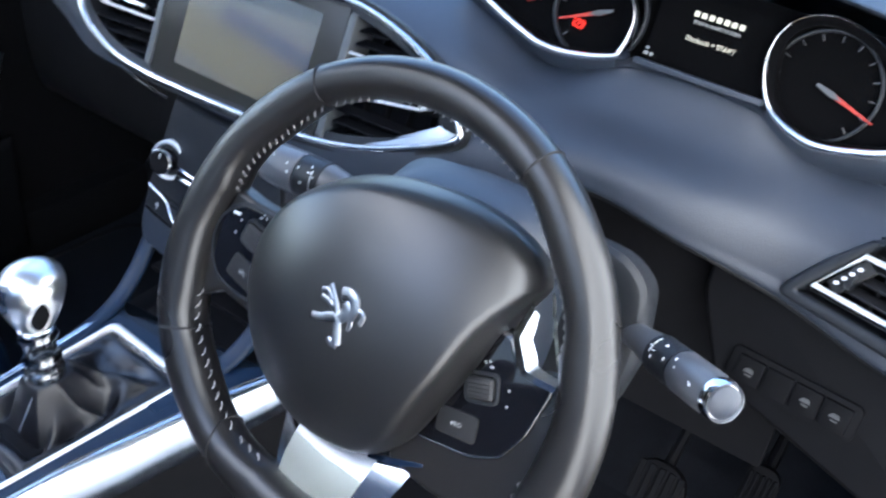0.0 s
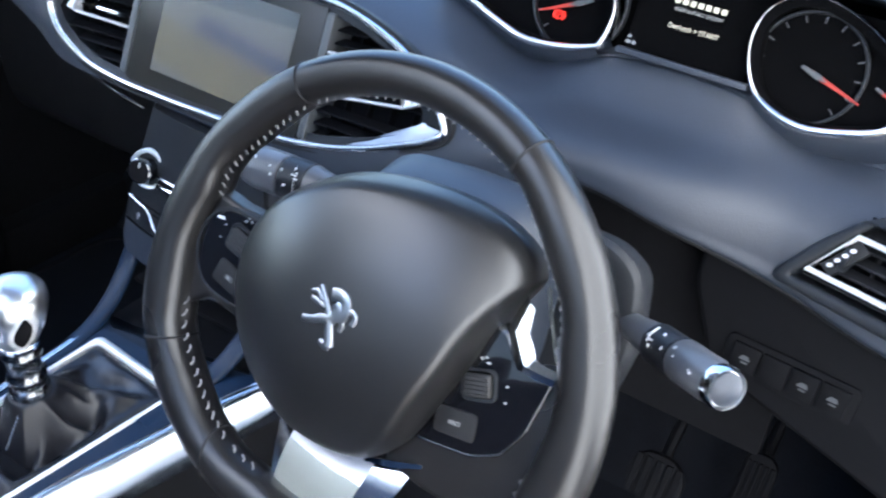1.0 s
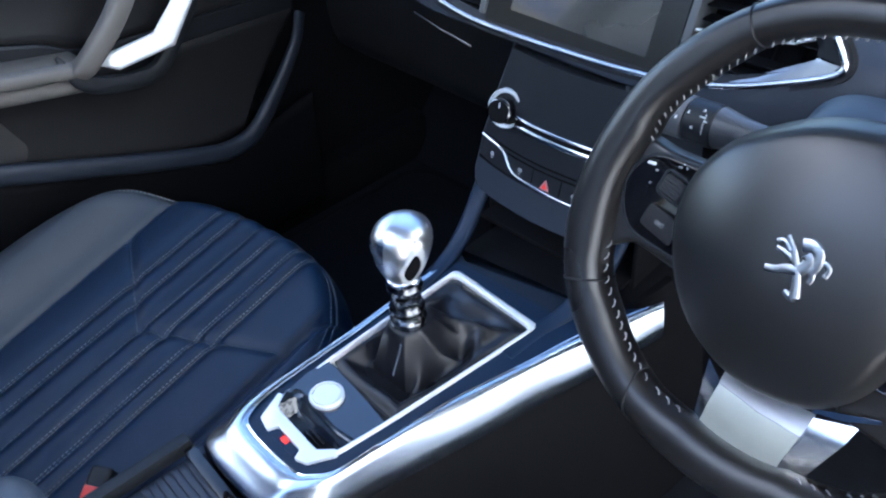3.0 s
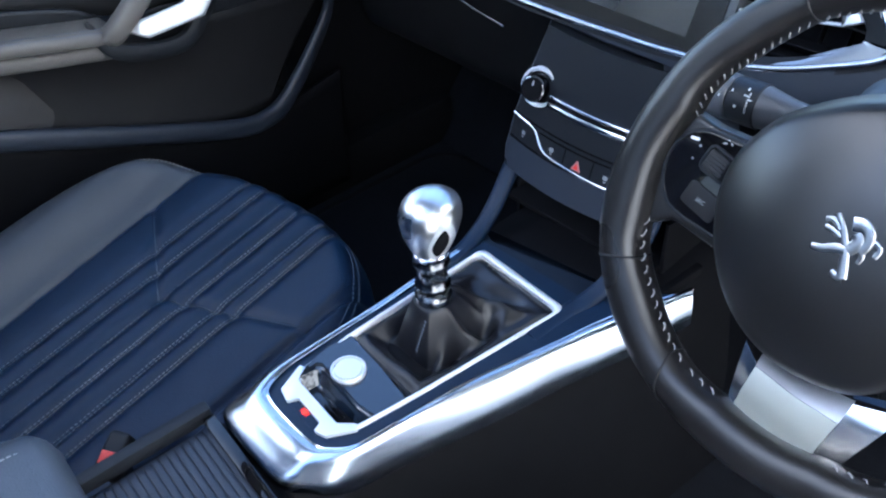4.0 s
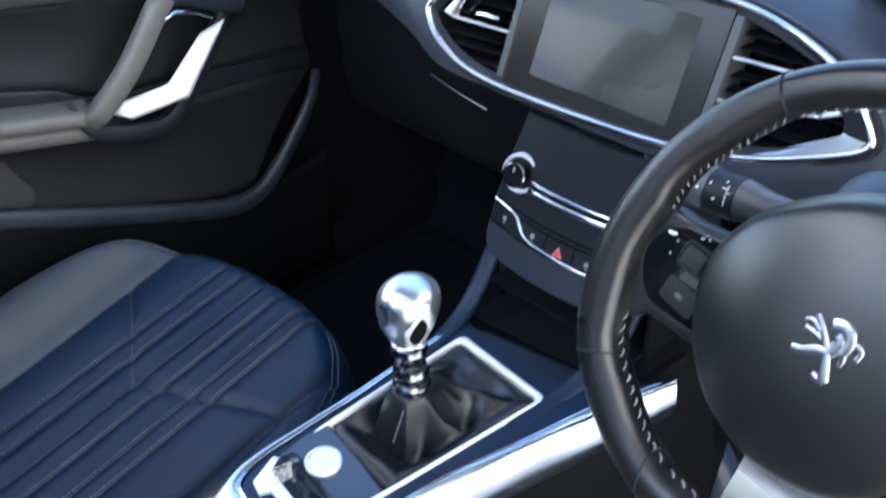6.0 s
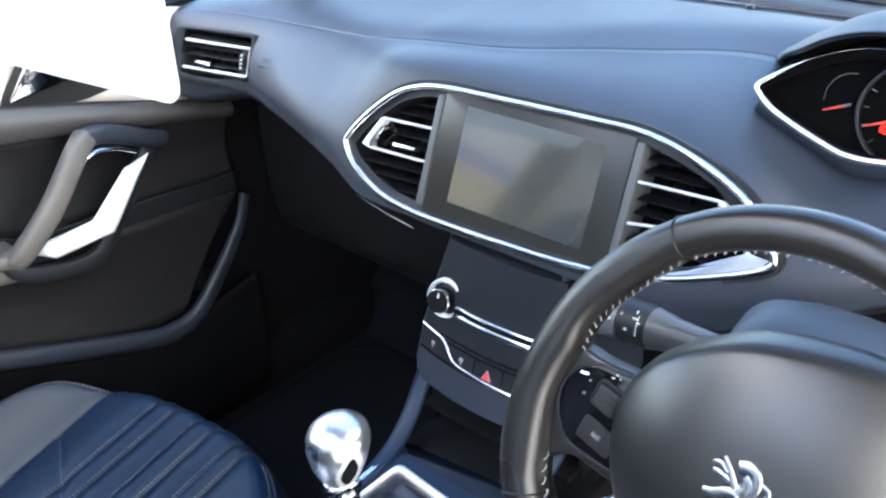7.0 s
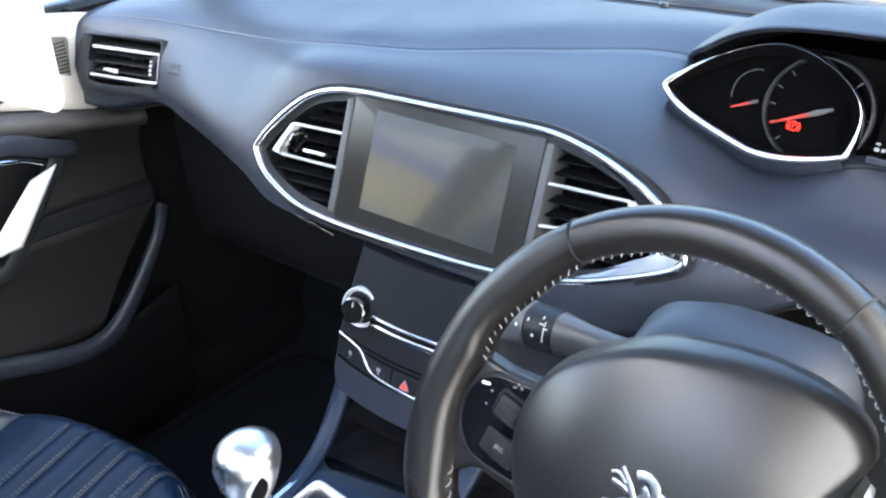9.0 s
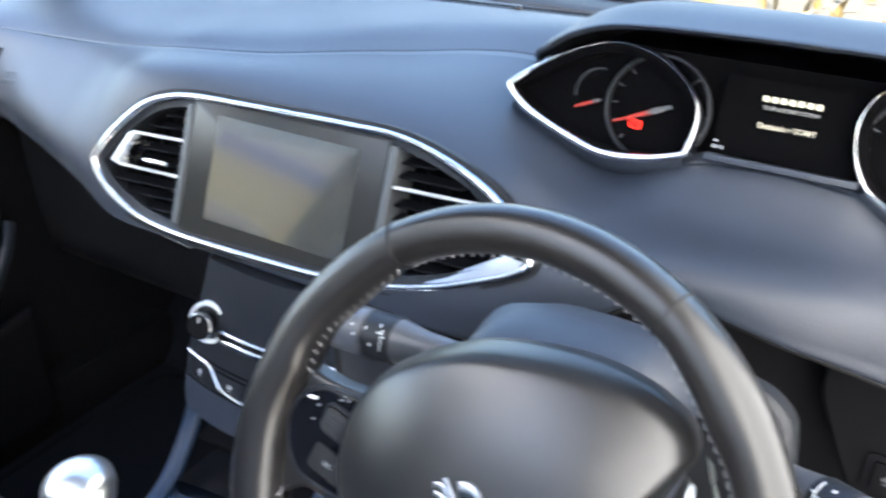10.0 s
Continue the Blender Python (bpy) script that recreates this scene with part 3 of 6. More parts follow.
CLUSTER = pose(GX, 0.128, 1.035, 72, 0, 0)
cluster = thing("instrument_cluster", "black instrument cluster with two chrome-rimmed dials and a lit centre display", "instrument cluster", CLUSTER)
part("face", prism(rounded(0.440, 0.096, 0.046), -0.032, -0.028), DIALBLACK, cluster, m=pose(-0.006, 0.0, 0.006))
# almond-shaped dial rims, tip outward
ALMOND = [(-0.2329, -0.0010), (-0.2170, -0.0185), (-0.1935, -0.0290), (-0.1640, -0.0390), (-0.1440, -0.0442), (-0.1240, -0.0448), (-0.1010, -0.0415), (-0.0772, -0.0341), (-0.0680, -0.0270), (-0.0652, 0.0008),
          (-0.0745, 0.0209), (-0.0985, 0.0385), (-0.1252, 0.0474), (-0.1520, 0.0465), (-0.1850, 0.0335), (-0.2150, 0.0155)]
# the driver's right-hand dial stands taller at its inner end
TALL = [(0.1770, 0.0000), (0.1748, -0.0150), (0.1615, -0.0318), (0.1345, -0.0417), (0.1070, -0.0467), (0.0855, -0.0432), (0.0650, -0.0325), (0.0545, -0.0190), (0.0478, 0.0020), (0.0472, 0.0198),
        (0.0522, 0.0345), (0.0612, 0.0440), (0.0735, 0.0502), (0.0935, 0.0518), (0.1210, 0.0436), (0.1465, 0.0293), (0.1685, 0.0130)]


def rim_inner(shape, side):
    """Inner edge of a dial rim: broad at the foot and the outer tip, thin at the top."""
    tight = offset_poly(shape, -0.0016)
    wide = offset_poly(shape, -0.0072)
    out = []
    for (x, y), a, b in zip(shape, tight, wide):
        k = max(0.0, min(1.0, 0.35 - y / 0.055 + 0.3 * (abs(x) - 0.14) / 0.08))
        out.append((a[0] + (b[0] - a[0]) * k, a[1] + (b[1] - a[1]) * k))
    return out


def dial(side):
    shape = [(float(p[0]), float(p[1])) for p in spline(ALMOND if side < 0 else TALL, 5, True)]
    if side > 0:
        shape = shape[::-1]
    cx, cy = (-0.1040, 0.0005) if side < 0 else (0.0925, 0.0)
    px, py = (-0.0990, 0.0015) if side < 0 else (0.0958, -0.0020)
    d = part("dial", prism(offset_poly(shape, -0.002), -0.027, -0.024), DIALBLACK, cluster, "black dial face", m=pose(0, 0, 0.011))
    part("rim", band(rim_inner(shape, side), shape, -0.030, -0.006, 0.0024), BRIGHT, d, "polished chrome rim")
    part("rim_wall", band(offset_poly(shape, -0.0085), offset_poly(shape, -0.0015), -0.026, -0.010, 0.0), DIALBLACK, d)
    low = [k for k, (x, y) in enumerate(shape) if y < -0.010 and not (-0.074 < x < 0.060)]
    part("cowl", surface("cowl", [[(*offset_poly(shape, o)[k], z) for k in low] for o, z in ((0.0002, -0.012), (0.0030, -0.0125), (0.0100, -0.020), (0.0200, -0.034), (0.0300, -0.054))], angle=60), SOFT, d, "flared dark cowl under the rim")
    r = 0.0425
    circ = [(cx + r * math.cos(a), cy + r * math.sin(a)) for a in (2 * math.pi * k / 48 for k in range(48))]
    part("dial_ring", band(offset_poly(circ, -0.0012), offset_poly(circ, 0.0012), -0.024, -0.0185, 0.0004), HARD, d, "thin grey dial ring")
    for k in range(13):
        a = radians(225 - 22.5 * k)
        if side < 0 and not 150 < math.degrees(a) % 360 < 230 and k % 2:
            continue
        part("tick", box(0.005, 0.0009, 0.0006, 0), TICK, d, m=pose(cx + 0.0375 * math.cos(a), cy + 0.0375 * math.sin(a), -0.0232, 0, 0, math.degrees(a)))
    ang = 203 if side < 0 else -18
    needle = part("needle", prism([(0.0, -0.0020), (0.043, -0.0005), (0.043, 0.0005), (0.0, 0.0020)], 0, 0.0012), NEEDLE, d, "red pointer", m=pose(px, py, -0.019, 0, 0, ang))
    part("needle_root", prism([(-0.008, -0.0011), (0.006, -0.0024), (0.015, 0.0), (0.006, 0.0024), (-0.008, 0.0011)], 0, 0.002), RAIL, d, "grey pointer root", m=pose(px, py, -0.0185, 0, 0, ang))
    ox = -0.1560 if side < 0 else 0.1470
    sa = 203 if side < 0 else -24
    part("small_needle", prism([(0.0, -0.0012), (0.020, -0.0005), (0.020, 0.0005), (0.0, 0.0012)], 0, 0.0012), NEEDLE, d, "small red pointer", m=pose(ox, -0.0015, -0.021, 0, 0, sa))
    part("small_root", prism(rounded(0.007, 0.0022, 0.0008, 2), 0, 0.0016), RAIL, d, m=pose(ox, -0.0015, -0.0205, 0, 0, sa))
    for k in range(6):
        a = radians(95 + 18 * k) if side < 0 else radians(85 - 18 * k)
        part("small_tick", box(0.006, 0.0007, 0.0005, 0), TICK, d, m=pose(ox + 0.021 * math.cos(a), 0.004 + 0.021 * math.sin(a), -0.0232, 0, 0, math.degrees(a) + 90))
    return d


dial(-1)
dial(1)
_c = [(0.0038 * math.cos(2 * math.pi * k / 24), 0.0038 * math.sin(2 * math.pi * k / 24)) for k in range(24)]
lamp = part("warning_lamp", band(_c, offset_poly(_c, 0.0010), 0, 0.0005, 0.0001), WARN, cluster, "lit red handbrake lamp", m=pose(-0.1195, -0.0142, -0.0095) @ Matrix.Scale(0.82, 4))
lettering("P", 0.0062, WARN, lamp, pose(0, -0.0021, 0.0003), "letter", 0.0002)
for sd in (1, -1):
    part("bracket", sweep("bracket", [(sd * 0.0066 * math.cos(q), 0.0066 * math.sin(q), 0.0003) for q in (radians(-42 + 14 * k) for k in range(7))], ring(0.0005, 5)), WARN, lamp)
disp = part("display", prism(rounded(0.104, 0.074, 0.004), -0.027, -0.0235), DIALBLACK, cluster, "black centre display", m=pose(-0.003, 0.0, 0.012))
part("display_sill", box(0.112, 0.005, 0.010, 0.001), SOFT, cluster, "dark display sill", m=pose(0.001, -0.0262, 0.004))
for k in range(7):
    part("title_bar", prism(rounded(0.0044, 0.0044, 0.0008, 2), 0, 0.0004), TEXT, disp, "glowing title mark", m=pose(-0.0195 + 0.0065 * k, 0.0232, -0.0232))
lettering("STOP & START SYSTEM", 0.0040, TEXT_DIM, disp, pose(0.0, 0.0152, -0.0232), "display_line")
lettering("Declutch + START", 0.0056, TEXT, disp, pose(0.0, 0.0010, -0.0232), "display_line")
bars(disp, [(-0.0500, -0.019, -0.0228, 0.004, 0.0028, 0), (-0.0450, -0.019, -0.0228, 0.003, 0.0028, 0), (-0.0500, -0.0145, -0.0228, 0.003, 0.002, 0)], PRINT_DIM)

# ---- driver's lower dash ----
knee = thing("knee_panel", "dark lower dash panel with a row of small switches", "dash panel", pose(0.59, 0.066, 0.800, 78, 0, -4))
part("panel", prism(poly_round([(-0.098, -0.018), (0.14, -0.078), (0.14, 0.090), (-0.136, 0.104), (-0.134, 0.050)], 0.010), -0.03, 0.0, 0.006, 3), MATT, knee)
part("switch_tray", prism(rounded(0.112, 0.034, 0.006), 0.0, 0.003, 0.0015), MATT, knee, "recessed switch row", m=pose(-0.034, 0.005, 0))
for k in range(4):
    b = part("switch", box(0.0235, 0.024, 0.005, 0.002), MATT, knee, "blank black rocker switch", m=pose(-0.071 + 0.0248 * k, 0.005, 0.0035))
    if k != 1:
        part("symbol", prism(poly_round([(-0.005, -0.001), (0.005, -0.001), (0.003, 0.003), (-0.002, 0.003)], 0.0008, 2), 0, 0.0004), TICK, b, m=pose(0, 0, 0.0026))
        part("symbol_foot", prism(rounded(0.006, 0.0014, 0.0005, 2), 0, 0.0004), TICK, b, m=pose(0.0008, -0.0034, 0.0026))
# black sheet put where the space round the column is only shaded
cavity = thing("column_shade", "black sheet for the shade under the dash round the column", "recess", kind="structure")
part("shade_sheet", box(0.42, 0.01, 0.235, 0.001), DEEP, cavity, m=pose(0.34, 0.13, 0.7825))


# ---- steering wheel ----
COLUMN = pose(0.349, -0.247, 0.934, 79, 0, 0)
WHEEL = pose(0.3486, -0.2502, 0.9264, 67, 0, 0)      # local x across, y up the wheel, z towards the driver
wheel = thing("steering_wheel", "small black leather steering wheel with grey stitching and metal spoke", "steering wheel", WHEEL)
# inner edge of the rim: degrees from the middle line, radius
INNER = [(-90, 0.1030), (-72, 0.1040), (-64, 0.1085), (-56, 0.1130), (-48, 0.1155), (-38, 0.1180), (-30, 0.1205), (-20, 0.1265), (-15, 0.1285), (-8, 0.1275), (0, 0.1285), (10, 0.1315), (20, 0.1325),
         (25, 0.1330), (30, 0.1375), (37, 0.1400), (45, 0.1405), (54, 0.1445), (61, 0.1490), (75, 0.1510), (90, 0.1520)]


def rim_radii(a):
    """Inner and outer radius of the rim: flattened foot, taller crown."""
    c, s = math.cos(a), math.sin(a)
    ry = 0.1616 if s > 0 else 0.1193
    out = 1 / math.sqrt((c / 0.1454) ** 2 + (s / ry) ** 2) + 0.0165
    fold = math.degrees(math.asin(max(-1.0, min(1.0, s))))
    return float(np.interp(fold, [k[0] for k in INNER], [k[1] for k in INNER])), out


def rim_point(a, q, grow=0.0):
    """A point of the rim's skin: a round the wheel, q round the section."""
    ri, ro = rim_radii(a)
    mid, hw = (ri + ro) / 2, (ro - ri) / 2 + grow
    c, s = math.cos(q), math.sin(q)
    u = math.copysign(abs(c) ** 0.82, c) * hw
    w = math.copysign(abs(s) ** 0.86, s) * (0.0170 + grow)
    return Vector(((mid + u) * math.cos(a), (mid + u) * math.sin(a), w))


ROUND = [2 * math.pi * j / 28 for j in range(28)]
rows = [[rim_point(2 * math.pi * k / 180, q) for q in ROUND] for k in range(180)]
rim = part("rim", surface("rim", rows, closed_u=True, closed_v=True), RIM, wheel, "smooth black leather rim")
for deg in (119, 64, 199.5, -19.5, 235, 305):
    a = radians(deg)
    path = [rim_point(a + 0.10 * (math.cos(q) if deg > 200 else 0.0) * (1 if deg < 270 else -1), q, 0.0002) for q in ROUND]
    part("seam", sweep("seam", path, ring(0.0008, 6), closed=True, up=(math.sin(a), -math.cos(a), 0.001)), DARK, rim, "stitched panel seam")
stitch_mesh = finish(sweep("stitch", [(-0.0029, 0, -0.0004), (-0.0014, 0, 0.0008), (0.0014, 0, 0.0008), (0.0029, 0, -0.0004)], ring(0.00045, 5)))
stitch_mesh.materials.append(THREAD)
for lo, hi, tilt in ((24, 63, 55), (65, 118, 55), (120, 156, 55), (187, 234, -40), (236, 249, -40), (291, 304, -40), (306, 353, -40)):
    n = int((hi - lo) / (2.2 if hi < 160 else 3.5))
    for k in range(n):
        a = radians(lo + (hi - lo) * (k + 0.5) / n)
        p = rim_point(a, radians(171), 0.0004)
        along = (rim_point(a + 0.01, radians(171)) - rim_point(a - 0.01, radians(171))).normalized()
        out = (p - rim_point(a, 0.0)).normalized()
        side = out.cross(along).normalized()
        t = radians(tilt)
        ex = along * math.cos(t) + side * math.sin(t)
        ey = out.cross(ex)
        part("stitch", stitch_mesh, THREAD, rim, m=Matrix(((ex.x, ey.x, out.x, p.x), (ex.y, ey.y, out.y, p.y), (ex.z, ey.z, out.z, p.z), (0, 0, 0, 1))))

# airbag cover: a domed shield with a slanting cut towards each switch pad
SHIELD = [(-0.0858, 0.0135), (-0.0872, 0.0335), (-0.0825, 0.0525), (-0.0675, 0.0755), (-0.0445, 0.0935), (-0.0205, 0.1060), (0.0045, 0.1120), (0.036, 0.1145), (0.064, 0.1110), (0.082, 0.1045),
          (0.0925, 0.0970), (0.0970, 0.0885), (0.0968, 0.0815), (0.0862, 0.0575), (0.0770, 0.0248), (0.0680, 0.0000), (0.0588, -0.0240), (0.0465, -0.0415), (0.0265, -0.0555), (-0.0070, -0.0605), (-0.032, -0.0555), (-0.055, -0.0415), (-0.0745, -0.0155)]
sh = [(float(p[0]), float(p[1])) for p in spline(SHIELD, 5, True)]
CX, CY = 0.004, 0.030


def cover_height(x, y, rim):
    """A broad pillow that rounds over close to its outline; rim is the way left to it."""
    r = min(0.97, math.hypot((x - CX) / (0.126 if x > CX else 0.097), (y - CY) / (0.102 if y > CY else 0.094)))
    z = 0.004 + 0.0405 * (1 - r ** 2.4) ** 0.70
    e = max(0.0, 1 - rim / 0.0095) ** 2.4
    return z + (0.002 + 0.25 * z - z) * e


rows = []
for k in range(25):
    f = max(0.004, 1 - (1 - k / 24) ** 1.7)
    row = []
    for x, y in sh:
        d = math.hypot(x - CX, y - CY)
        g = f * (f ** 4 + (1 - f ** 4) * 0.086 / d)      # rounder towards the crown
        px, py = CX + (x - CX) * g, CY + (y - CY) * g
        row.append((px, py, cover_height(px, py, (1 - g) * d)))
    rows.append(row)
rows.append([(CX + (x - CX) * 0.994, CY + (y - CY) * 0.994, -0.004) for x, y in sh])
rows.append([(CX + (x - CX) * 0.96, CY + (y - CY) * 0.96, -0.022) for x, y in sh])
cover = part("airbag_cover", surface("airbag_cover", rows, closed_v=True, caps=True, angle=50), AIRBAG, wheel, "grained charcoal airbag cover")
lettering("AIRBAG", 0.0085, HARD, cover, pose(0.006, -0.030, 0.0262, -34, 0, 0), "moulded_word")


def limb(pts, w0, w1, h):
    """A tapering flat-backed rod through the points."""
    line = [(x * 0.00029, -y * 0.00029, 0.0) for x, y in pts]
    line = [tuple(p) for p in spline(line, 5)]
    n = len(line)
    return sweep("limb", line, ring(1.0, 12, h * 0.8, 3.6), scales=[(w0 + (w1 - w0) * k / (n - 1)) * 0.00043 for k in range(n)])


# emblem: plain raised metal rods
em = bmesh.new()
for pts, w0, w1, h in (([(-34, -50), (-14, -26), (2, 2), (12, 28), (19, 54)], 3.5, 7.0, 0.9), ([(19, 54), (8, 56), (-4, 50)], 6.0, 3.5, 0.8), ([(4, 6), (-16, 10), (-34, 20), (-54, 24)], 7.0, 4.5, 0.8),
                       ([(-2, -44), (14, -48), (28, -40), (32, -22), (26, -4)], 9.0, 8.0, 0.6), ([(10, -30), (18, -22), (16, -8), (8, 4)], 8.0, 8.0, 0.7), ([(30, -26), (46, -28), (57, -20), (54, -4)], 3.5, 3.5, 0.9),
                       ([(26, -6), (34, 4), (32, 18)], 5.0, 3.0, 0.9), ([(-50, -32), (-36, -36), (-20, -24)], 3.0, 4.5, 0.9), ([(-46, -20), (-30, -18), (-12, -12)], 3.0, 4.5, 0.9)):
    em.from_mesh(limb(pts, w0, w1, h))
part("emblem", em, ALU_DARK, wheel, "raised polished metal emblem", m=pose(0.005, 0.0315, 0.0440))


def spoke_pad(side):
    """A horizontal spoke: leather root, gloss-black switch pad and buttons."""
    s = side
    edge = [(0.055, 0.054), (0.108, 0.0535), (0.122, 0.0565), (0.142, 0.058), (0.144, -0.028), (0.124, -0.0205), (0.113, -0.0115), (0.090, -0.0150), (0.055, -0.020)]
    pad = [(0.060, 0.0510), (0.1085, 0.0505), (0.1195, 0.0455), (0.1275, 0.0340), (0.1295, 0.0234), (0.1264, 0.0092), (0.1175, -0.0025), (0.1065, -0.0058), (0.074, -0.0095), (0.050, -0.0100)]
    if s > 0:
        edge = [(0.085, 0.042), (0.110, 0.040), (0.126, 0.046), (0.142, 0.052), (0.146, -0.030), (0.120, -0.052), (0.075, -0.056), (0.040, -0.050)]
        pad = [(0.072, 0.0560), (0.0905, 0.0545), (0.1030, 0.0390), (0.1245, 0.0385), (0.1190, 0.0060), (0.1100, -0.0125), (0.0930, -0.0215), (0.0590, -0.0262), (0.045, -0.020)]
    root = poly_round([(x * s, y) for x, y in edge], 0.008)
    pad = poly_round([(x * s, y) for x, y in pad], 0.004 if s > 0 else 0.006)
    if s > 0:
        root, pad = root[::-1], pad[::-1]
    part("spoke", prism(root, -0.014, 0.0010, 0.004, 4), RIM, wheel, "leather-wrapped spoke")
    p = part("switch_pad", prism(pad, -0.010, 0.0040, 0.0018, 3), PIANO, wheel, "gloss black switch pad")
    part("pad_edge", band(offset_poly(pad, -0.0012 if s < 0 else 0.0), offset_poly(pad, 0.0014 if s < 0 else -0.0018), -0.008, 0.0034, 0.0006), HARD if s < 0 else DARKMETAL, p, "thin dark edge")
    rx, ry, bx, by, tr = (-0.0945, 0.0335, -0.0960, 0.0085, -14) if s < 0 else (0.0855, 0.0200, 0.0790, -0.0065, 18)
    part("rocker_frame", band(rounded(0.0180, 0.0150, 0.0030), rounded(0.0216, 0.0186, 0.0044), 0.0, 0.0018, 0.0004), HARD, p, "dark rocker surround", m=pose(rx, ry, 0.0036, 0, 0, tr))
    rk = part("rocker", box(0.0165, 0.0138, 0.006, 0.0025, 3), RUBBER, p, "ribbed roller switch", m=pose(rx, ry, 0.0054, 0, 0, tr))
    for k in range(5):
        part("rib", box(0.0140, 0.0010, 0.0010, 0.0003, 1), RUBBER, rk, m=pose(0, -0.0048 + 0.0024 * k, 0.0032))
    b = part("button", prism(poly_round([(-0.0135, -0.0070), (0.0125, -0.0095), (0.0135, 0.0070), (-0.0120, 0.0090)], 0.003, 3), 0, 0.0016, 0.0008, 2), DARK, p, "rounded black button", m=pose(bx, by, 0.0038, 0, 0, tr * 0.7))
    lettering("SRC" if s < 0 else "PRO", 0.0038, PRINT_DIM, b, pose(0, -0.0015, 0.0016), "symbol")
    for x, y, w, h, t in ((-0.0155, 0.006, 0.0030, 0.0024, 20), (-0.0175, -0.003, 0.0028, 0.0022, -10), (-0.0010, 0.0135, 0.0052, 0.0022, 10), (0.0035, 0.0145, 0.0022, 0.0036, 40), (0.0010, 0.0160, 0.0034, 0.0014, -25)):
        part("symbol", prism(rounded(w * 0.5, h * 0.5, min(w, h) * 0.15, 2), 0, 0.0003), PRINT_DIM, p, m=pose(rx + (x if s < 0 else -x), ry + y, 0.0041, 0, 0, t))
    if s < 0:
        part("indicator", prism(rounded(0.0060, 0.0018, 0.0006, 2), 0, 0.0004), PRINT, p, "thin white mark", m=pose(-0.1150, 0.0425, 0.0041, 0, 0, 6))


spoke_pad(-1)
spoke_pad(1)
# bent chrome blade along the top of the right pad, and the pale inner wall of the rim behind it
part("trim_blade", surface("trim_blade", [[(0.0950, 0.0770, 0.0030), (0.0985, 0.0745, 0.0062), (0.1010, 0.0720, 0.0030)], [(0.0900, 0.0560, 0.0035), (0.0965, 0.0570, 0.0070), (0.1020, 0.0580, 0.0030)],
                                          [(0.0960, 0.0460, 0.0038), (0.1020, 0.0490, 0.0070), (0.1070, 0.0520, 0.0030)], [(0.1030, 0.0370, 0.0040), (0.1070, 0.0420, 0.0070), (0.1110, 0.0460, 0.0030)],
                                          [(0.1140, 0.0365, 0.0040), (0.1160, 0.0412, 0.0066), (0.1180, 0.0450, 0.0030)], [(0.1245, 0.0370, 0.0040), (0.1255, 0.0415, 0.0060), (0.1260, 0.0450, 0.0030)]], angle=60), ALU, wheel, "bent chrome blade trim")
part("rim_wall", surface("rim_wall", [[(0.1000, 0.0850, -0.006), (0.1050, 0.0840, 0.0)], [(0.1080, 0.0660, -0.006), (0.1135, 0.0660, 0.0)], [(0.1180, 0.0470, -0.006), (0.1250, 0.0470, 0.0)]]), SPOKE, wheel, "satin metal inner strip")
# lower spoke: a satin metal plate folded at its top and sides
low = part("lower_spoke", surface("lower_spoke", [[(-0.0262, -0.0715, -0.0040), (0.0020, -0.0755, -0.0030), (0.0305, -0.0768, -0.0040)], [(-0.0275, -0.0870, -0.0015), (0.0005, -0.0905, 0.0000), (0.0275, -0.0920, -0.0015)],
                                                  [(-0.0290, -0.1035, -0.0030), (-0.0010, -0.1075, -0.0018), (0.0245, -0.1068, -0.0030)], [(-0.0290, -0.1050, -0.0140), (-0.0010, -0.1090, -0.0140), (0.0245, -0.1085, -0.0140)]], angle=50), SPOKE, wheel, "satin metal lower spoke")
part("upper_fold", surface("upper_fold", [[(-0.0280, -0.0650, -0.0120), (0.0020, -0.0640, -0.0110), (0.0320, -0.0620, -0.0120)], [(-0.0264, -0.0713, -0.0042), (0.0020, -0.0753, -0.0032), (0.0307, -0.0766, -0.0042)]], angle=50), ALU_DARK, low, "darker folded upper edge")
part("left_cheek", surface("left_cheek", [[(-0.0386, -0.0605, -0.0060), (-0.0264, -0.0700, -0.0042)], [(-0.0375, -0.0800, -0.0075), (-0.0277, -0.0870, -0.0017)], [(-0.0358, -0.0985, -0.0080), (-0.0292, -0.1036, -0.0032)]]), CHROME, low, "polished left cheek")
part("right_cheek", surface("right_cheek", [[(0.0318, -0.0640, -0.0105), (0.0570, -0.0560, -0.0110)], [(0.0309, -0.0768, -0.0042), (0.0540, -0.0680, -0.0090)], [(0.0279, -0.0920, -0.0017), (0.0470, -0.0850, -0.0085)], [(0.0249, -0.1068, -0.0032), (0.0400, -0.1028, -0.0080)]]), CHROME, low, "polished right cheek")
part("bright_edge", sweep("bright_edge", [(0.0335, -0.0526, 0.0060), (0.0500, -0.0475, 0.0060), (0.0690, -0.0400, 0.0050)], [(-0.0022, -0.001), (0.0022, -0.001), (0.0022, 0.001), (-0.0022, 0.001)], scales=[0.6, 1.0, 0.5]), BRIGHT, low, "thin chrome edge")
part("hub_back", turned("hub_back", [(0.046, -0.060), (0.056, -0.03), (0.058, -0.016), (0.052, -0.010)], 32), DARK, wheel, m=pose(0.004, 0.024, 0))

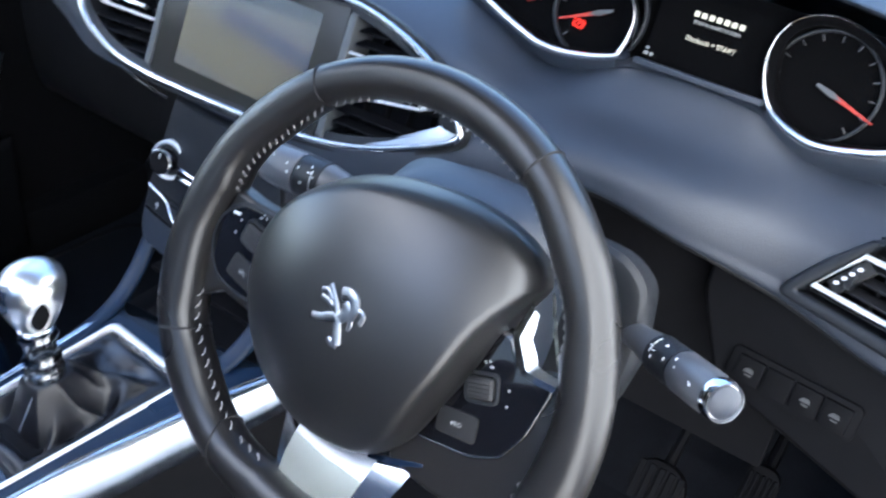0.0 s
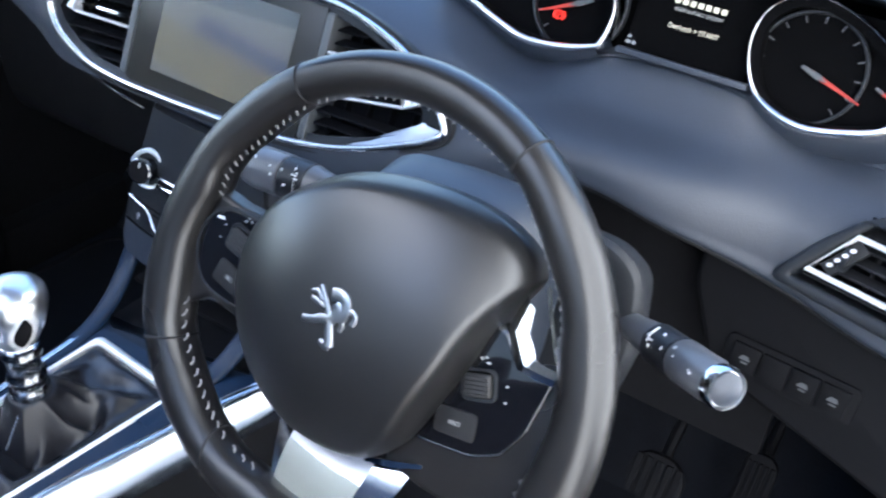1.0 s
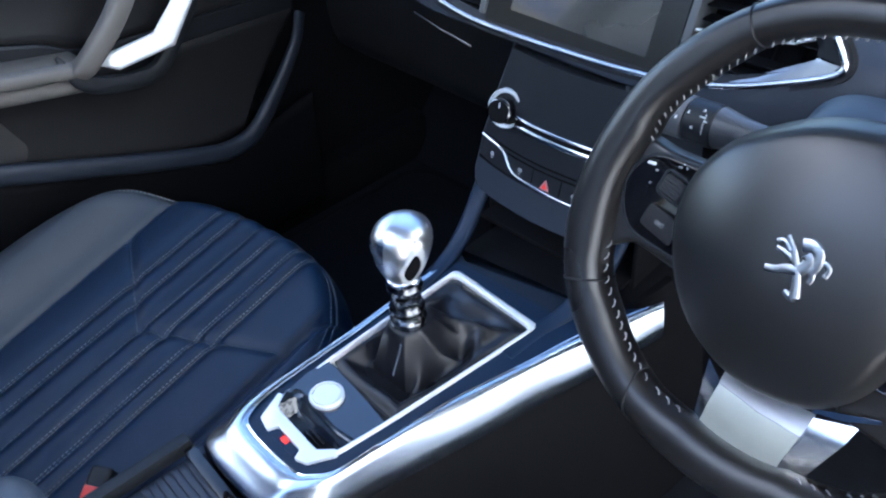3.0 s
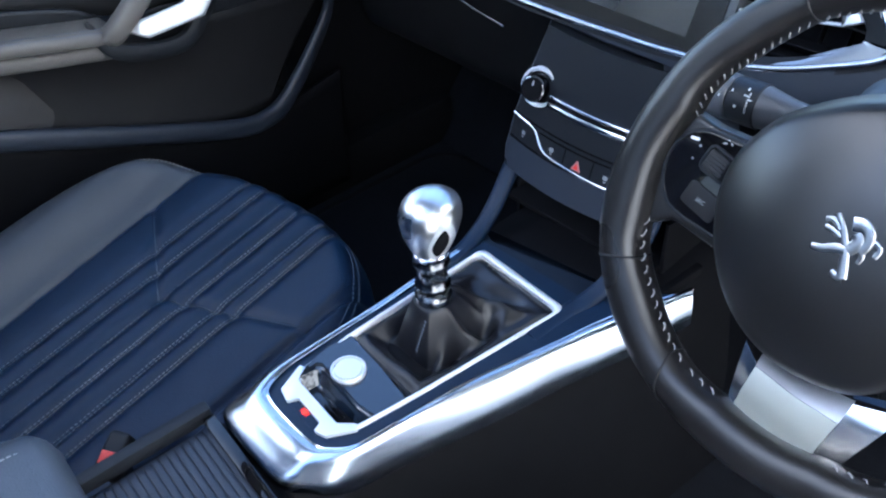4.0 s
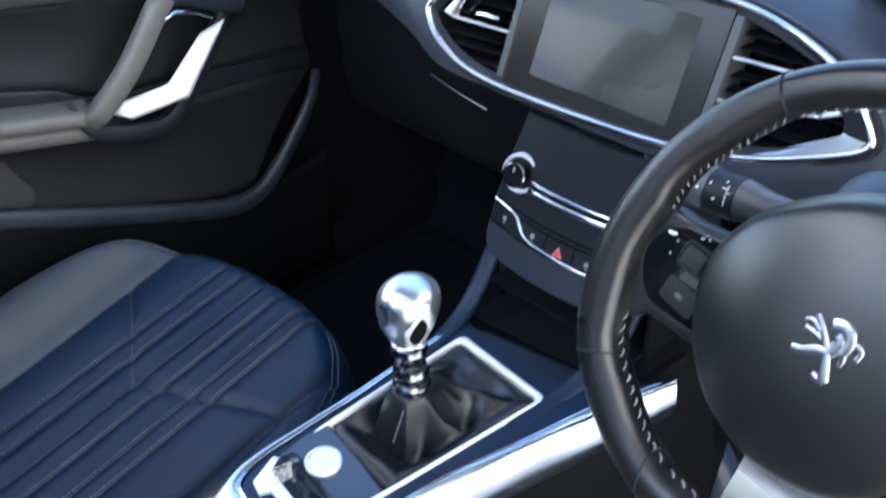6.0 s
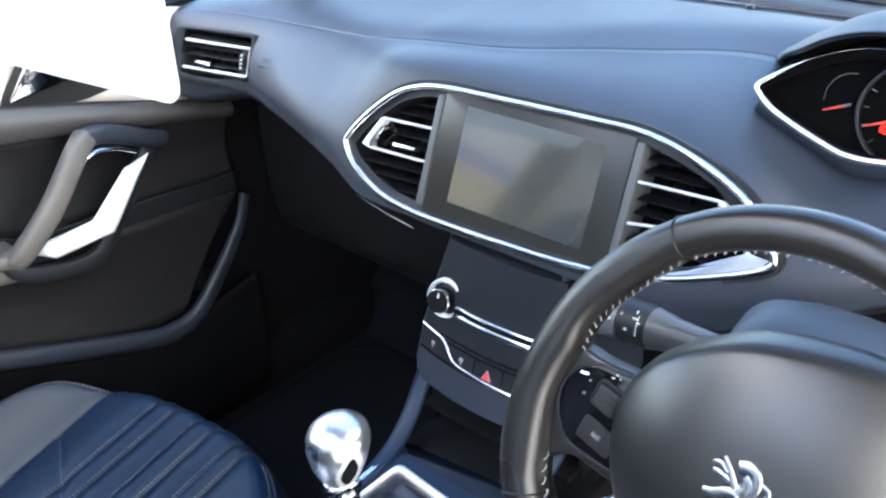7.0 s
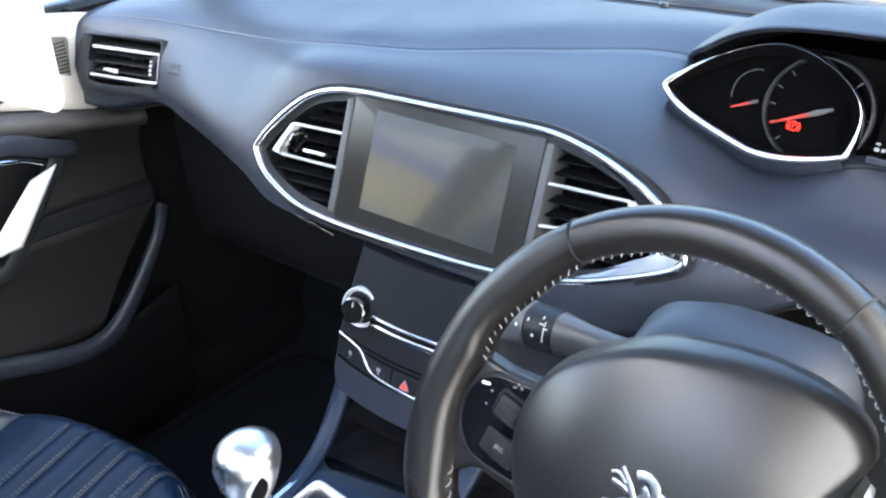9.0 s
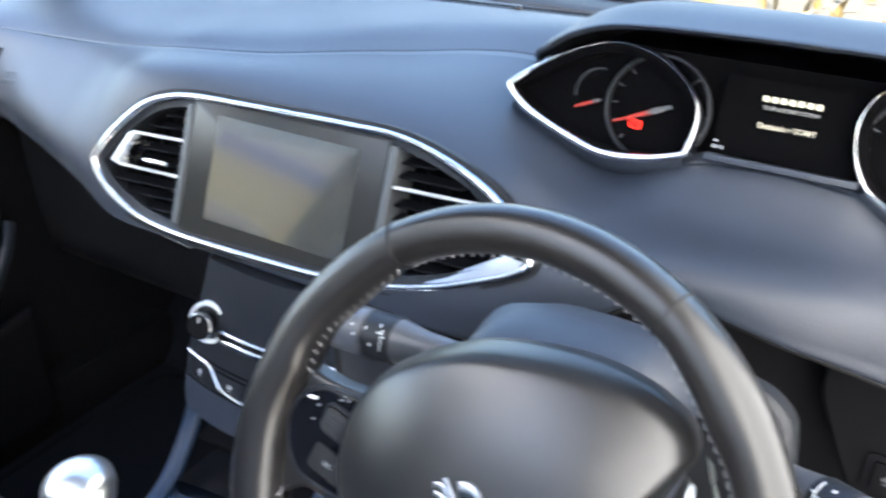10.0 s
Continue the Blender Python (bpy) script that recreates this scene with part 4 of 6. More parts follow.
# ---- steering column and stalks ----
column = thing("steering_column", "dark plastic steering column shroud behind the wheel", "steering column", COLUMN)
rows = []
for z, w, h0, h1 in ((-0.050, 0.056, -0.060, 0.066), (-0.062, 0.064, -0.066, 0.080), (-0.10, 0.069, -0.070, 0.089), (-0.16, 0.070, -0.075, 0.070), (-0.26, 0.066, -0.085, 0.02)):
    rows.append([(x, (h0 + h1) / 2 + y, z) for x, y in ring(w, 40, (h1 - h0) / 2, 3.6)])
part("shroud", surface("shroud", rows, closed_v=True, caps=True), SOFT, column)
ear = poly_round([(0.045, 0.068), (0.098, 0.066), (0.119, 0.052), (0.127, 0.0), (0.118, -0.052), (0.045, -0.070)], 0.012, 4)
rows = []
for z, kx, ky, dy in ((-0.1300, 0.80, 0.80, 0.0), (-0.1285, 0.90, 0.90, 0.0), (-0.1300, 0.965, 0.96, 0.0), (-0.1345, 1.0, 1.0, 0.0), (-0.160, 1.0, 0.96, -0.004), (-0.168, 0.97, 0.92, -0.006), (-0.185, 0.85, 0.75, -0.016), (-0.240, 0.60, 0.55, -0.03)):
    rows.append([(0.045 + (x - 0.045) * kx, y * ky + dy, z) for x, y in ear])
part("stalk_housing", surface("stalk_housing", rows, closed_v=True, caps=True, angle=35), HARD, column, "boxy stalk housing of the shroud")
part("shroud_split", sweep("shroud_split", [(-0.068, 0.012, -0.07), (-0.070, 0.010, -0.14)], ring(0.0012, 6)), DEEP, column)


STALK_TIP = (0.1978, 0.0377, -0.065)


def stalk(side):
    s = side
    base = Vector((0.055 * s, 0.012, -0.105))
    tip = Vector((-0.186, 0.026, -0.108))
    if s > 0:
        base, tip = Vector((0.080, 0.006, -0.170)), Vector(STALK_TIP)
    else:
        base = Vector((-0.050, 0.034, -0.108))
    st = thing("stalk", "black ribbed control stalk with white symbols" if s < 0 else "black control stalk with a silver-ringed end button", "control stalk", COLUMN, group="column stalks")
    d = (tip - base)
    L = d.length
    q = d.to_track_quat('Z', 'Y').to_matrix().to_4x4()
    m0 = Matrix.Translation(base) @ q
    m = m0 @ Matrix.Diagonal((0.80, 0.80, 1.0, 1.0)) if s > 0 else m0
    part("arm", turned("arm", [(0.010, 0.0), (0.0105, L * 0.25), (0.012, L * 0.42), (0.0155, L * 0.56)], 28), STALK, st, m=m)
    part("collar", turned("collar", [(0.0158, L * 0.56), (0.0164, L * 0.565), (0.0164, L * 0.72), (0.0158, L * 0.725)], 28), HARD, st, "symbol-printed collar", m=m)
    cap = part("end_cap", turned("end_cap", [(0.0160, L * 0.73), (0.0168, L * 0.74), (0.0166, L * 0.92), (0.0150, L * 0.985), (0.0125, L)], 28), STALK, st, "rotating end cap", m=m)
    if s > 0:
        part("end_ring", turned("end_ring", [(0.0162, L * 0.965), (0.0163, L * 0.995), (0.0150, L * 1.012), (0.0132, L * 1.0)], 28), BRIGHT, cap, "chrome end ring")
        part("end_button", turned("end_button", [(0.0130, L * 0.99), (0.0126, L * 1.012), (0.0085, L * 1.028), (0.001, L * 1.034)], 28), SOFT, cap, "satin push button")
    # printed marks on the side that faces the driver
    inv = m0.to_3x3().inverted()
    n = (inv @ Vector((0, 0.55, 1.0))).normalized()
    az0 = math.atan2(n.y, n.x)
    arc = [(0.60, -0.62 + 0.13 * i, 0.0022, 0.0012) for i in range(7)]
    for f, daz, w, h in (*arc, (0.59, -0.1, 0.0012, 0.004), (0.62, 0.35, 0.003, 0.0016), (0.615, 0.05, 0.0012, 0.007), (0.66, -0.5, 0.0024, 0.003), (0.70, 0.1, 0.003, 0.0014), (0.76, -0.25, 0.003, 0.0022), (0.78, 0.1, 0.002, 0.0016), (0.90, 0.3, 0.0022, 0.0030), (0.89, 0.22, 0.0014, 0.0016)):
        a = az0 + daz
        rad = 0.0170 * (0.80 if s > 0 else 1.0)
        part("symbol", box(0.0006, w * 0.7, h * 0.6, 0), PRINT, st, m=m0 @ Matrix.Translation((rad * math.cos(a), rad * math.sin(a), L * f)) @ pose(0, 0, 0, 0, 0, math.degrees(a)))
    return st


stalk(-1)
stalk(1)


# ---- centre stack ----
def stack_y(x, z):
    return -0.066 + 1.5 * x * x + 0.30 * (z - 0.76)


def stack_sheet(name, x0, x1, z0, z1, proud, nx=28, nz=12, taper=0.0, corner=0.0):
    """A slab that follows the bowed face of the stack."""
    front, back = [], []
    rows = []
    for j in range(nz + 1):
        z = z0 + (z1 - z0) * j / nz
        k = (1 - taper * j / nz) * (1 - corner * (1 - min(1.0, j / nz / 0.5)) ** 2)
        rows.append([(k * (x0 + (x1 - x0) * i / nx), stack_y(k * (x0 + (x1 - x0) * i / nx), z) - proud, z) for i in range(nx + 1)])
    verts = [p for r in rows for p in r] + [(p[0], p[1] + 0.012, p[2]) for r in rows for p in r]
    n, w = (nz + 1) * (nx + 1), nx + 1
    faces = []
    for j in range(nz):
        for i in range(nx):
            a = j * w + i
            faces += [(a, a + 1, a + w + 1, a + w), (n + a, n + a + w, n + a + w + 1, n + a + 1)]
    for i in range(nx):
        for j in (0, nz):
            a = j * w + i
            faces.append((a, a + 1, n + a + 1, n + a))
    for j in range(nz):
        for i in (0, nx):
            a = j * w + i
            faces.append((a, a + w, n + a + w, n + a))
    return pydata(name, verts, faces, 40)


def stack_line(name, pts, section, proud):
    return sweep(name, [(x, stack_y(x, z) - proud, z) for x, z in pts], section, up=(0, -1, 0.3))


stack = thing("centre_stack", "dark bowed centre stack with a volume knob and a chrome slot", "centre stack")
part("upper_face", stack_sheet("upper_face", -0.0875, 0.0935, 0.7790, 0.872, 0.003, taper=0.21), HARD, stack)
for sd in (1, -1):
    part("side_cheek", surface("side_cheek", [[(sd * e, stack_y(e, z) - 0.002, z), (sd * (e + 0.0035), stack_y(e, z) + 0.001, z), (sd * (e + 0.0062), stack_y(e, z) + 0.008, z), (sd * (e + 0.0070), stack_y(e, z) + 0.04, z), (sd * (e + 0.007), 0.08, z)]
                                              for z, e in ((0.7195, 0.0810), (0.7235, 0.0865), (0.735, 0.0905), (0.776, 0.0882), (0.83, 0.0775), (0.880, 0.0660))], angle=60), SOFT, stack, "curved side cheek")
part("switch_face", stack_sheet("switch_face", -0.0915, 0.0970, 0.7525, 0.7770, 0.0012, taper=0.03), HARD, stack, "row of flat black switches")
part("lower_face", stack_sheet("lower_face", -0.0905, 0.0960, 0.7195, 0.7512, 0.0018, taper=-0.01, corner=0.12), SOFT, stack)
# slot with two chrome lips
part("disc_slot", stack_sheet("disc_slot", -0.043, 0.086, 0.8055, 0.8105, 0.0040, nz=2), DEEP, stack, "narrow black disc slot")
lip = ring(0.0018, 10, 0.0016)
xs = [-0.043 + 0.129 * k / 16 for k in range(17)]
part("chrome_lip", stack_line("chrome_lip", [(x, 0.8122) for x in xs], lip, 0.0045), BRIGHT, stack, "thin chrome lip")
part("chrome_lip", stack_line("chrome_lip", [(x, 0.8038) for x in xs], [(1.7 * a, b) for a, b in lip], 0.0045), BRIGHT, stack, "chrome lip")
# stepped chrome line under the switches
zig = [(-0.0890, 0.7752), (-0.070, 0.7745), (-0.057, 0.7735), (-0.050, 0.7700), (-0.044, 0.7635), (-0.037, 0.7580), (-0.028, 0.7556), (-0.010, 0.7540), (0.02, 0.7522), (0.06, 0.7512), (0.095, 0.7510)]
part("stepped_line", stack_line("stepped_line", [tuple(p) for p in spline(zig, 4)], lip, 0.0022), BRIGHT, stack, "stepped chrome line")
for x0, za, pr in ((-0.086, 0.7782, 0.0032), (-0.046, 0.7722, 0.0015), (-0.088, 0.7518, 0.0022)):
    part("groove", stack_line("groove", [(x0 + (0.092 - x0) * k / 12, za) for k in range(13)], [(-0.0008, -0.001), (0.0008, -0.001), (0.0008, 0.0008), (-0.0008, 0.0008)], pr), DEEP, stack, "thin dark groove")
for x in (-0.008, 0.027, 0.058):
    part("switch_gap", stack_line("switch_gap", [(x, 0.7545), (x, 0.7715)], [(-0.0004, -0.001), (0.0004, -0.001), (0.0004, 0.001), (-0.0004, 0.001)], 0.0010), DEEP, stack)
_m = lambda x, z, pr: Matrix.Translation((x, stack_y(x, z) - pr, z)) @ pose(0, 0, 0, 73, 0, 0) @ pose(0, 0, 0, 0, math.degrees(math.atan(3 * x)), 0)
hz = part("hazard_button", prism(poly_round([(-0.0062, -0.005), (0.0062, -0.005), (0, 0.0062)], 0.0012, 2), 0, 0.0008), BUTTON_RED, stack, "red warning triangle button", m=_m(0.0092, 0.7605, 0.0014))
part("triangle", prism(poly_round([(-0.0034, -0.0032), (0.0034, -0.0032), (0, 0.003)], 0.0006, 2), 0, 0.0006), RED_PRINT, hz, m=pose(0, -0.0003, 0.0006))
for x, z in ((-0.069, 0.7620), (-0.0255, 0.7630), (0.043, 0.7610)):
    part("symbol", prism(rounded(0.0055, 0.0045, 0.0015, 2), 0, 0.0003), PRINT_DIM, stack, m=_m(x, z, 0.0014))
    part("symbol", prism(rounded(0.0030, 0.0012, 0.0005, 2), 0, 0.0003), PRINT_DIM, stack, m=_m(x, z - 0.004, 0.0014))
knob = thing("volume_knob", "round black volume knob with bright chrome rings", "knob", Matrix.Translation((-0.0590, stack_y(-0.059, 0.8150) - 0.0045, 0.8150)) @ pose(0, 0, 0, 73, 0, 0) @ pose(0, 0, 0, 0, 12, 0) @ Matrix.Scale(1.08, 4))
part("base_ring", turned("base_ring", [(0.0190, -0.006), (0.0190, 0.002), (0.0180, 0.0036), (0.0155, 0.003), (0.0150, -0.001)], 40), SATIN, knob, "chrome base ring")
part("neck", turned("neck", [(0.0150, -0.001), (0.0110, 0.001), (0.0108, 0.008)], 32), DARK, knob)
part("grip", turned("grip", [(0.0112, 0.002), (0.0114, 0.0100), (0.0119, 0.0112), (0.0119, 0.0150), (0.0106, 0.0160)], 40), DARKMETAL, knob, "dark chrome grip ring")
part("cap", turned("cap", [(0.0108, 0.0152), (0.0103, 0.0161), (0.006, 0.0162), (0.0005, 0.0162)], 40), DEEP, knob, "black glass cap")
part("pointer", prism(rounded(0.0010, 0.005, 0.0004, 2), 0, 0.0005), PRINT, knob, m=pose(0, 0.006, 0.0162))

# ---- centre console ----
CONSOLE = pose(0.0055, -0.14, 0.655, 5.1, 0, -5.7)
console = thing("centre_console", "black centre console with a broad brushed metal gear surround", "centre console", CONSOLE)


def lerp_rows(keys, n):
    """Smooth in-between sections from a few given ones."""
    return [[tuple(p) for p in r.reshape(-1, 3)] for r in spline([np.array(k, float).ravel() for k in keys], n)]


body = []
for y, w, d in ((0.20, 0.106, -0.004), (0.13, 0.106, -0.004), (0.03, 0.104, -0.004), (-0.10, 0.078, -0.016), (-0.20, 0.058, -0.022), (-0.30, 0.052, -0.026), (-0.325, 0.082, -0.02), (-0.50, 0.084, -0.02), (-0.75, 0.085, -0.02)):
    top = -0.005 if y > 0.0 else (-0.034 if y < -0.32 else -0.013)
    body.append([(-w - 0.020, y, -0.36), (-w - 0.016, y, -0.18), (-w - 0.004, y, d - 0.035), (-w + 0.012, y, d - 0.008), (-w * 0.5, y, top), (0, y, top),
                 (w * 0.5, y, top), (w - 0.012, y, d - 0.008), (w + 0.004, y, d - 0.035), (w + 0.016, y, -0.18), (w + 0.020, y, -0.36)])
part("body", surface("body", lerp_rows(body, 5), angle=60), MATT, console)
part("front_shelf", prism(poly_round([(-0.074, 0.004), (0.098, 0.010), (0.101, 0.070), (0.061, 0.058), (0.034, 0.052), (-0.007, 0.042), (-0.047, 0.030), (-0.065, 0.020), (-0.090, 0.030), (-0.088, 0.020)], 0.004), -0.010, -0.001, 0.003), NAVY, console, "dark navy moulded shelf")
# floor near-black: the shade under the stack is in its colour
part("recess_floor", prism(poly_round([(-0.086, 0.008), (0.098, 0.012), (0.104, 0.16), (-0.104, 0.16), (-0.098, 0.085)], 0.006), -0.022, -0.013, 0.002), DEEP, console, "recess floor painted near-black for its shade")


def gear_outline(g, f=None, n=5):
    """Outline round the gear well: square front, tapering to a cropped rear."""
    f = g if f is None else f
    return poly_round([(0.0640 + g, 0.004 + f), (-0.0600 - g, 0.001 + f), (-0.0535 - g, -0.17), (-0.0470 - g, -0.228), (-0.036 - g * 0.5, -0.2535 - g), (0.037 + g * 0.5, -0.2535 - g), (0.0490 + g, -0.232), (0.0545 + g, -0.17)], 0.009, n)


# brushed plate: a horseshoe with a square tail, its inner edge, outer foot and the foot's height
PLATE = [((0.130, 0.110), (0.140, 0.100), -0.022), ((0.113, 0.062), (0.129, 0.046), -0.026), ((0.099, 0.017), (0.118, -0.002), -0.029), ((0.090, -0.035), (0.108, -0.046), -0.030), ((0.080, -0.085), (0.100, -0.100), -0.030),
         ((0.0725, -0.126), (0.091, -0.150), -0.030), ((0.067, -0.190), (0.080, -0.215), -0.029), ((0.0635, -0.240), (0.0725, -0.268), -0.026), ((0.050, -0.262), (0.055, -0.296), -0.018), ((0.036, -0.270), (0.038, -0.312), -0.013),
         ((0.000, -0.274), (0.000, -0.316), -0.012), ((-0.034, -0.274), (-0.046, -0.317), -0.012), ((-0.048, -0.266), (-0.068, -0.309), -0.013), ((-0.0575, -0.240), (-0.080, -0.275), -0.018), ((-0.0610, -0.190), (-0.080, -0.200), -0.024),
         ((-0.0635, -0.126), (-0.082, -0.130), -0.026), ((-0.0675, -0.080), (-0.086, -0.080), -0.026), ((-0.072, -0.030), (-0.090, -0.030), -0.026), ((-0.076, 0.006), (-0.094, 0.008), -0.026)]
rows, inner_edge = [], []
for q in spline([(*a, *b, h) for a, b, h in PLATE], 5):
    ix, iy, ox, oy, h = (float(v) for v in q)
    inner_edge.append((ix, iy))
    rise = 0.004 * max(0.0, iy / 0.13) ** 1.4
    rows.append([(ix + (ox - ix) * k, iy + (oy - iy) * k, z + rise) for k, z in ((0.0, 0.0030), (0.05, 0.0045), (0.30, 0.0040), (0.52, 0.0005 + 0.16 * h), (0.72, 0.40 * h - 0.0005), (0.88, 0.70 * h), (0.97, 0.92 * h), (0.99, h - 0.006), (0.96, h - 0.010))])
part("metal_plate", surface("metal_plate", rows, angle=70), ALU, console, "brushed aluminium horseshoe plate")
part("plate_edge", sweep("plate_edge", [(x, y, 0.0035 + 0.004 * max(0.0, y / 0.13) ** 1.4) for x, y in inner_edge], ring(0.0013, 8)), BRIGHT, console, "thin bright edge")
# navy leather between the plate and the gear surround
frame_line = gear_outline(0.0)
loop = inner_edge + [(-0.04, 0.018), (0.0, 0.020), (0.06, 0.020)]


def reach(p):
    """Where the line from the well's middle through p meets the plate's edge."""
    c = Vector((0.0, -0.12))
    d = Vector(p) - c
    for k in range(100, 260):
        q = c + d * (k / 100)
        if not inside((q.x, q.y), loop):
            return (q.x, q.y)
    return (c + d * 1.2).to_tuple()


far_line = [reach(p) for p in frame_line]
part("dark_band", surface("dark_band", [[(*p, -0.010) for p in frame_line], [(*p, 0.0012) for p in frame_line], [(*p, 0.0012) for p in far_line], [(*p, -0.004) for p in far_line]], closed_v=True), SEAT, console, "navy leather band")
part("gear_frame", band(gear_outline(-0.0042, -0.0080), gear_outline(0.0), -0.012, 0.0030, 0.0018), SATIN, console, "polished gear surround")
part("well_floor", prism(gear_outline(-0.004), -0.030, -0.024), DEEP, console)
# parking brake block: gloss ramp with a round metal switch
rows = []
for q in range(29):
    y = -0.1735 - 0.0705 * q / 28
    lo, hi = float(np.interp(-y, (0.17, 0.20, 0.228, 0.244), (-0.0515, -0.0500, -0.0430, -0.0330))), float(np.interp(-y, (0.17, 0.20, 0.228, 0.244), (0.0520, 0.0510, 0.0440, 0.0330)))
    row = []
    for k in range(25):
        x = lo + (hi - lo) * k / 24
        a = max(0.0, min(1.0, (-y - 0.2165 + 0.25 * max(0.0, x - 0.025)) / 0.011))
        b = max(0.0, min(1.0, (x + 0.036) / 0.009))
        row.append((x, y, 0.0012 - 0.10 * x - 0.08 * (y + 0.205) - 0.0155 * a * a * (3 - 2 * a) * b * b * (3 - 2 * b)))
    rows.append(row)
rows.insert(0, [(x, y - 0.0004, z - 0.014) for x, y, z in rows[0]])
pb = part("brake_block", surface("brake_block", rows, angle=50), GLOSS, console, "gloss black parking brake block")
part("brake_switch", turned("brake_switch", [(0.0165, -0.012), (0.0170, 0.004), (0.0172, 0.0075), (0.0163, 0.0088), (0.0150, 0.0090), (0.0146, 0.0066), (0.0134, 0.0066), (0.0129, 0.0086), (0.0005, 0.0090)], 40), SATIN, pb, "round polished switch", m=pose(-0.0147, -0.2002, -0.0030, -3, 0, 0))
part("gaiter_hem", box(0.104, 0.003, 0.010, 0.001), DARK, console, m=pose(0.0, -0.1722, -0.006))
part("switch_well", prism(rounded(0.066, 0.026, 0.006), -0.024, -0.018), DEEP, console, m=pose(0.004, -0.236, 0))
for k in range(3):
    part("well_rib", box(0.026, 0.0022, 0.008, 0.0006, 1), PIANO, console, m=pose(0.008, -0.2300 - 0.0045 * k, -0.0120))
part("notch_plate", prism(poly_round([(-0.0430, -0.229), (-0.0320, -0.2425), (0.0320, -0.2425), (0.0440, -0.229), (0.0505, -0.232), (0.0375, -0.2580), (0.0255, -0.2625), (0.0210, -0.2535), (-0.0160, -0.2535), (-0.0205, -0.2635), (-0.0365, -0.2605), (-0.0500, -0.232)], 0.0015, 2), -0.010, 0.0050, 0.0006), SATIN, console, "notched chrome end plate")
plate = part("brake_label", prism(rounded(0.034, 0.0085, 0.002, 3), 0, 0.0005), SEAT, console, m=pose(0.0025, -0.2585, 0.0014))
part("brake_lamp", prism(rounded(0.0062, 0.0056, 0.0026, 5), 0, 0.0005), WARN, plate, "lit red brake symbol", m=pose(-0.0025, 0.0015, 0.0006))
for sd in (1, -1):
    part("lamp_bracket", sweep("lamp_bracket", [(-0.0025 + sd * 0.0040, -0.0012, 0.0008), (-0.0025 + sd * 0.0046, 0.0015, 0.0008), (-0.0025 + sd * 0.0040, 0.0042, 0.0008)], ring(0.0004, 5)), WARN, plate)
# roller cover over the cup holders
cup = thing("roller_cover", "dark ribbed sliding cover over the cup holders", "cover", CONSOLE)
part("cover_base", box(0.128, 0.150, 0.006, 0.001), HARD, cup, m=pose(0.0, -0.400, -0.0215))
for k in range(19):
    part("rib", box(0.124, 0.0068, 0.004, 0.0012, 2), SOFT, cup, m=pose(0.0, -0.332 - 0.0076 * k, -0.0190))
part("front_handle", box(0.134, 0.0120, 0.012, 0.0025), PIANO, cup, m=pose(0.0, -0.3255, -0.0145))
for s in (1, -1):
    part("side_rail", box(0.014, 0.170, 0.016, 0.0035), HARD, cup, m=pose(0.075 * s, -0.405, -0.011))
# armrest
arm = thing("armrest", "padded blue-grey leather centre armrest with grey stitching", "armrest", CONSOLE @ pose(0, -0.580, 0.055))
LID = ((0.133, 0.054, 0.012), (0.125, 0.070, 0.029), (0.100, 0.082, 0.038), (0.0, 0.086, 0.041), (-0.15, 0.086, 0.041))
part("lid", surface("lid", lerp_rows([[(x, y, z) for x, z in ring(w, 36, h, 3.4)] for y, w, h in LID], 4), closed_v=True, caps=True), ARMREST, arm)


def lid_top(x, y):
    """Height of the lid's padded top."""
    ks = LID[::-1]
    w, h = (float(np.interp(y, [k[0] for k in ks], [k[i] for k in ks])) for i in (1, 2))
    return h * max(0.02, 1 - (abs(x) / w) ** 3.4) ** (1 / 3.4)


for x0, mt in ((-0.046, THREAD), (-0.074, THREAD_MID), (-0.078, THREAD_MID)):
    line = [(x0, y, lid_top(x0, y) + 0.0006) for y in (-0.14 + 0.0052 * k for k in range(50))]
    part("stitch_line", stitches("stitch_line", line, 0.0009, 0.0042, 0.0012), mt, arm)
part("base", box(0.13, 0.20, 0.035, 0.006), HARD, arm, m=pose(0, -0.03, -0.048))

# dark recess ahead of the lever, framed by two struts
cubby = thing("cubby", "open oddments recess under the centre stack, shade painted inside", "storage tray", pose(0.0, 0.0, 0.66))
# walls and tray are near-black, so the cubby's shade is painted in
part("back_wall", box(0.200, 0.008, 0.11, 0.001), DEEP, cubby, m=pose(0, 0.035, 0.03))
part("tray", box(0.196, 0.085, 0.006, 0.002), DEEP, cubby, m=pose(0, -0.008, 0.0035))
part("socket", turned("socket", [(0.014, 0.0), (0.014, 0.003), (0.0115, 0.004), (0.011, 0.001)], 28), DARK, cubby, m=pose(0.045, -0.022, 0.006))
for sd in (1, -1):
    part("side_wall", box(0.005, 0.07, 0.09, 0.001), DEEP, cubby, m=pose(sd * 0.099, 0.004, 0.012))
    leg = [(0.097, -0.030, 0.090), (0.099, -0.046, 0.062), (0.0985, -0.060, 0.042), (0.0955, -0.076, 0.024), (0.091, -0.098, 0.007), (0.086, -0.122, -0.003), (0.081, -0.150, -0.008), (0.078, -0.190, -0.012)]
    part("strut", sweep("strut", [(sd * (x - 0.010), y, z) for x, y, z in (tuple(p) for p in spline(leg, 5))], ring(0.010, 16, 0.006, 2.8), up=(0, -0.8, 0.6)), SEAT, cubby, "curved navy side strut")

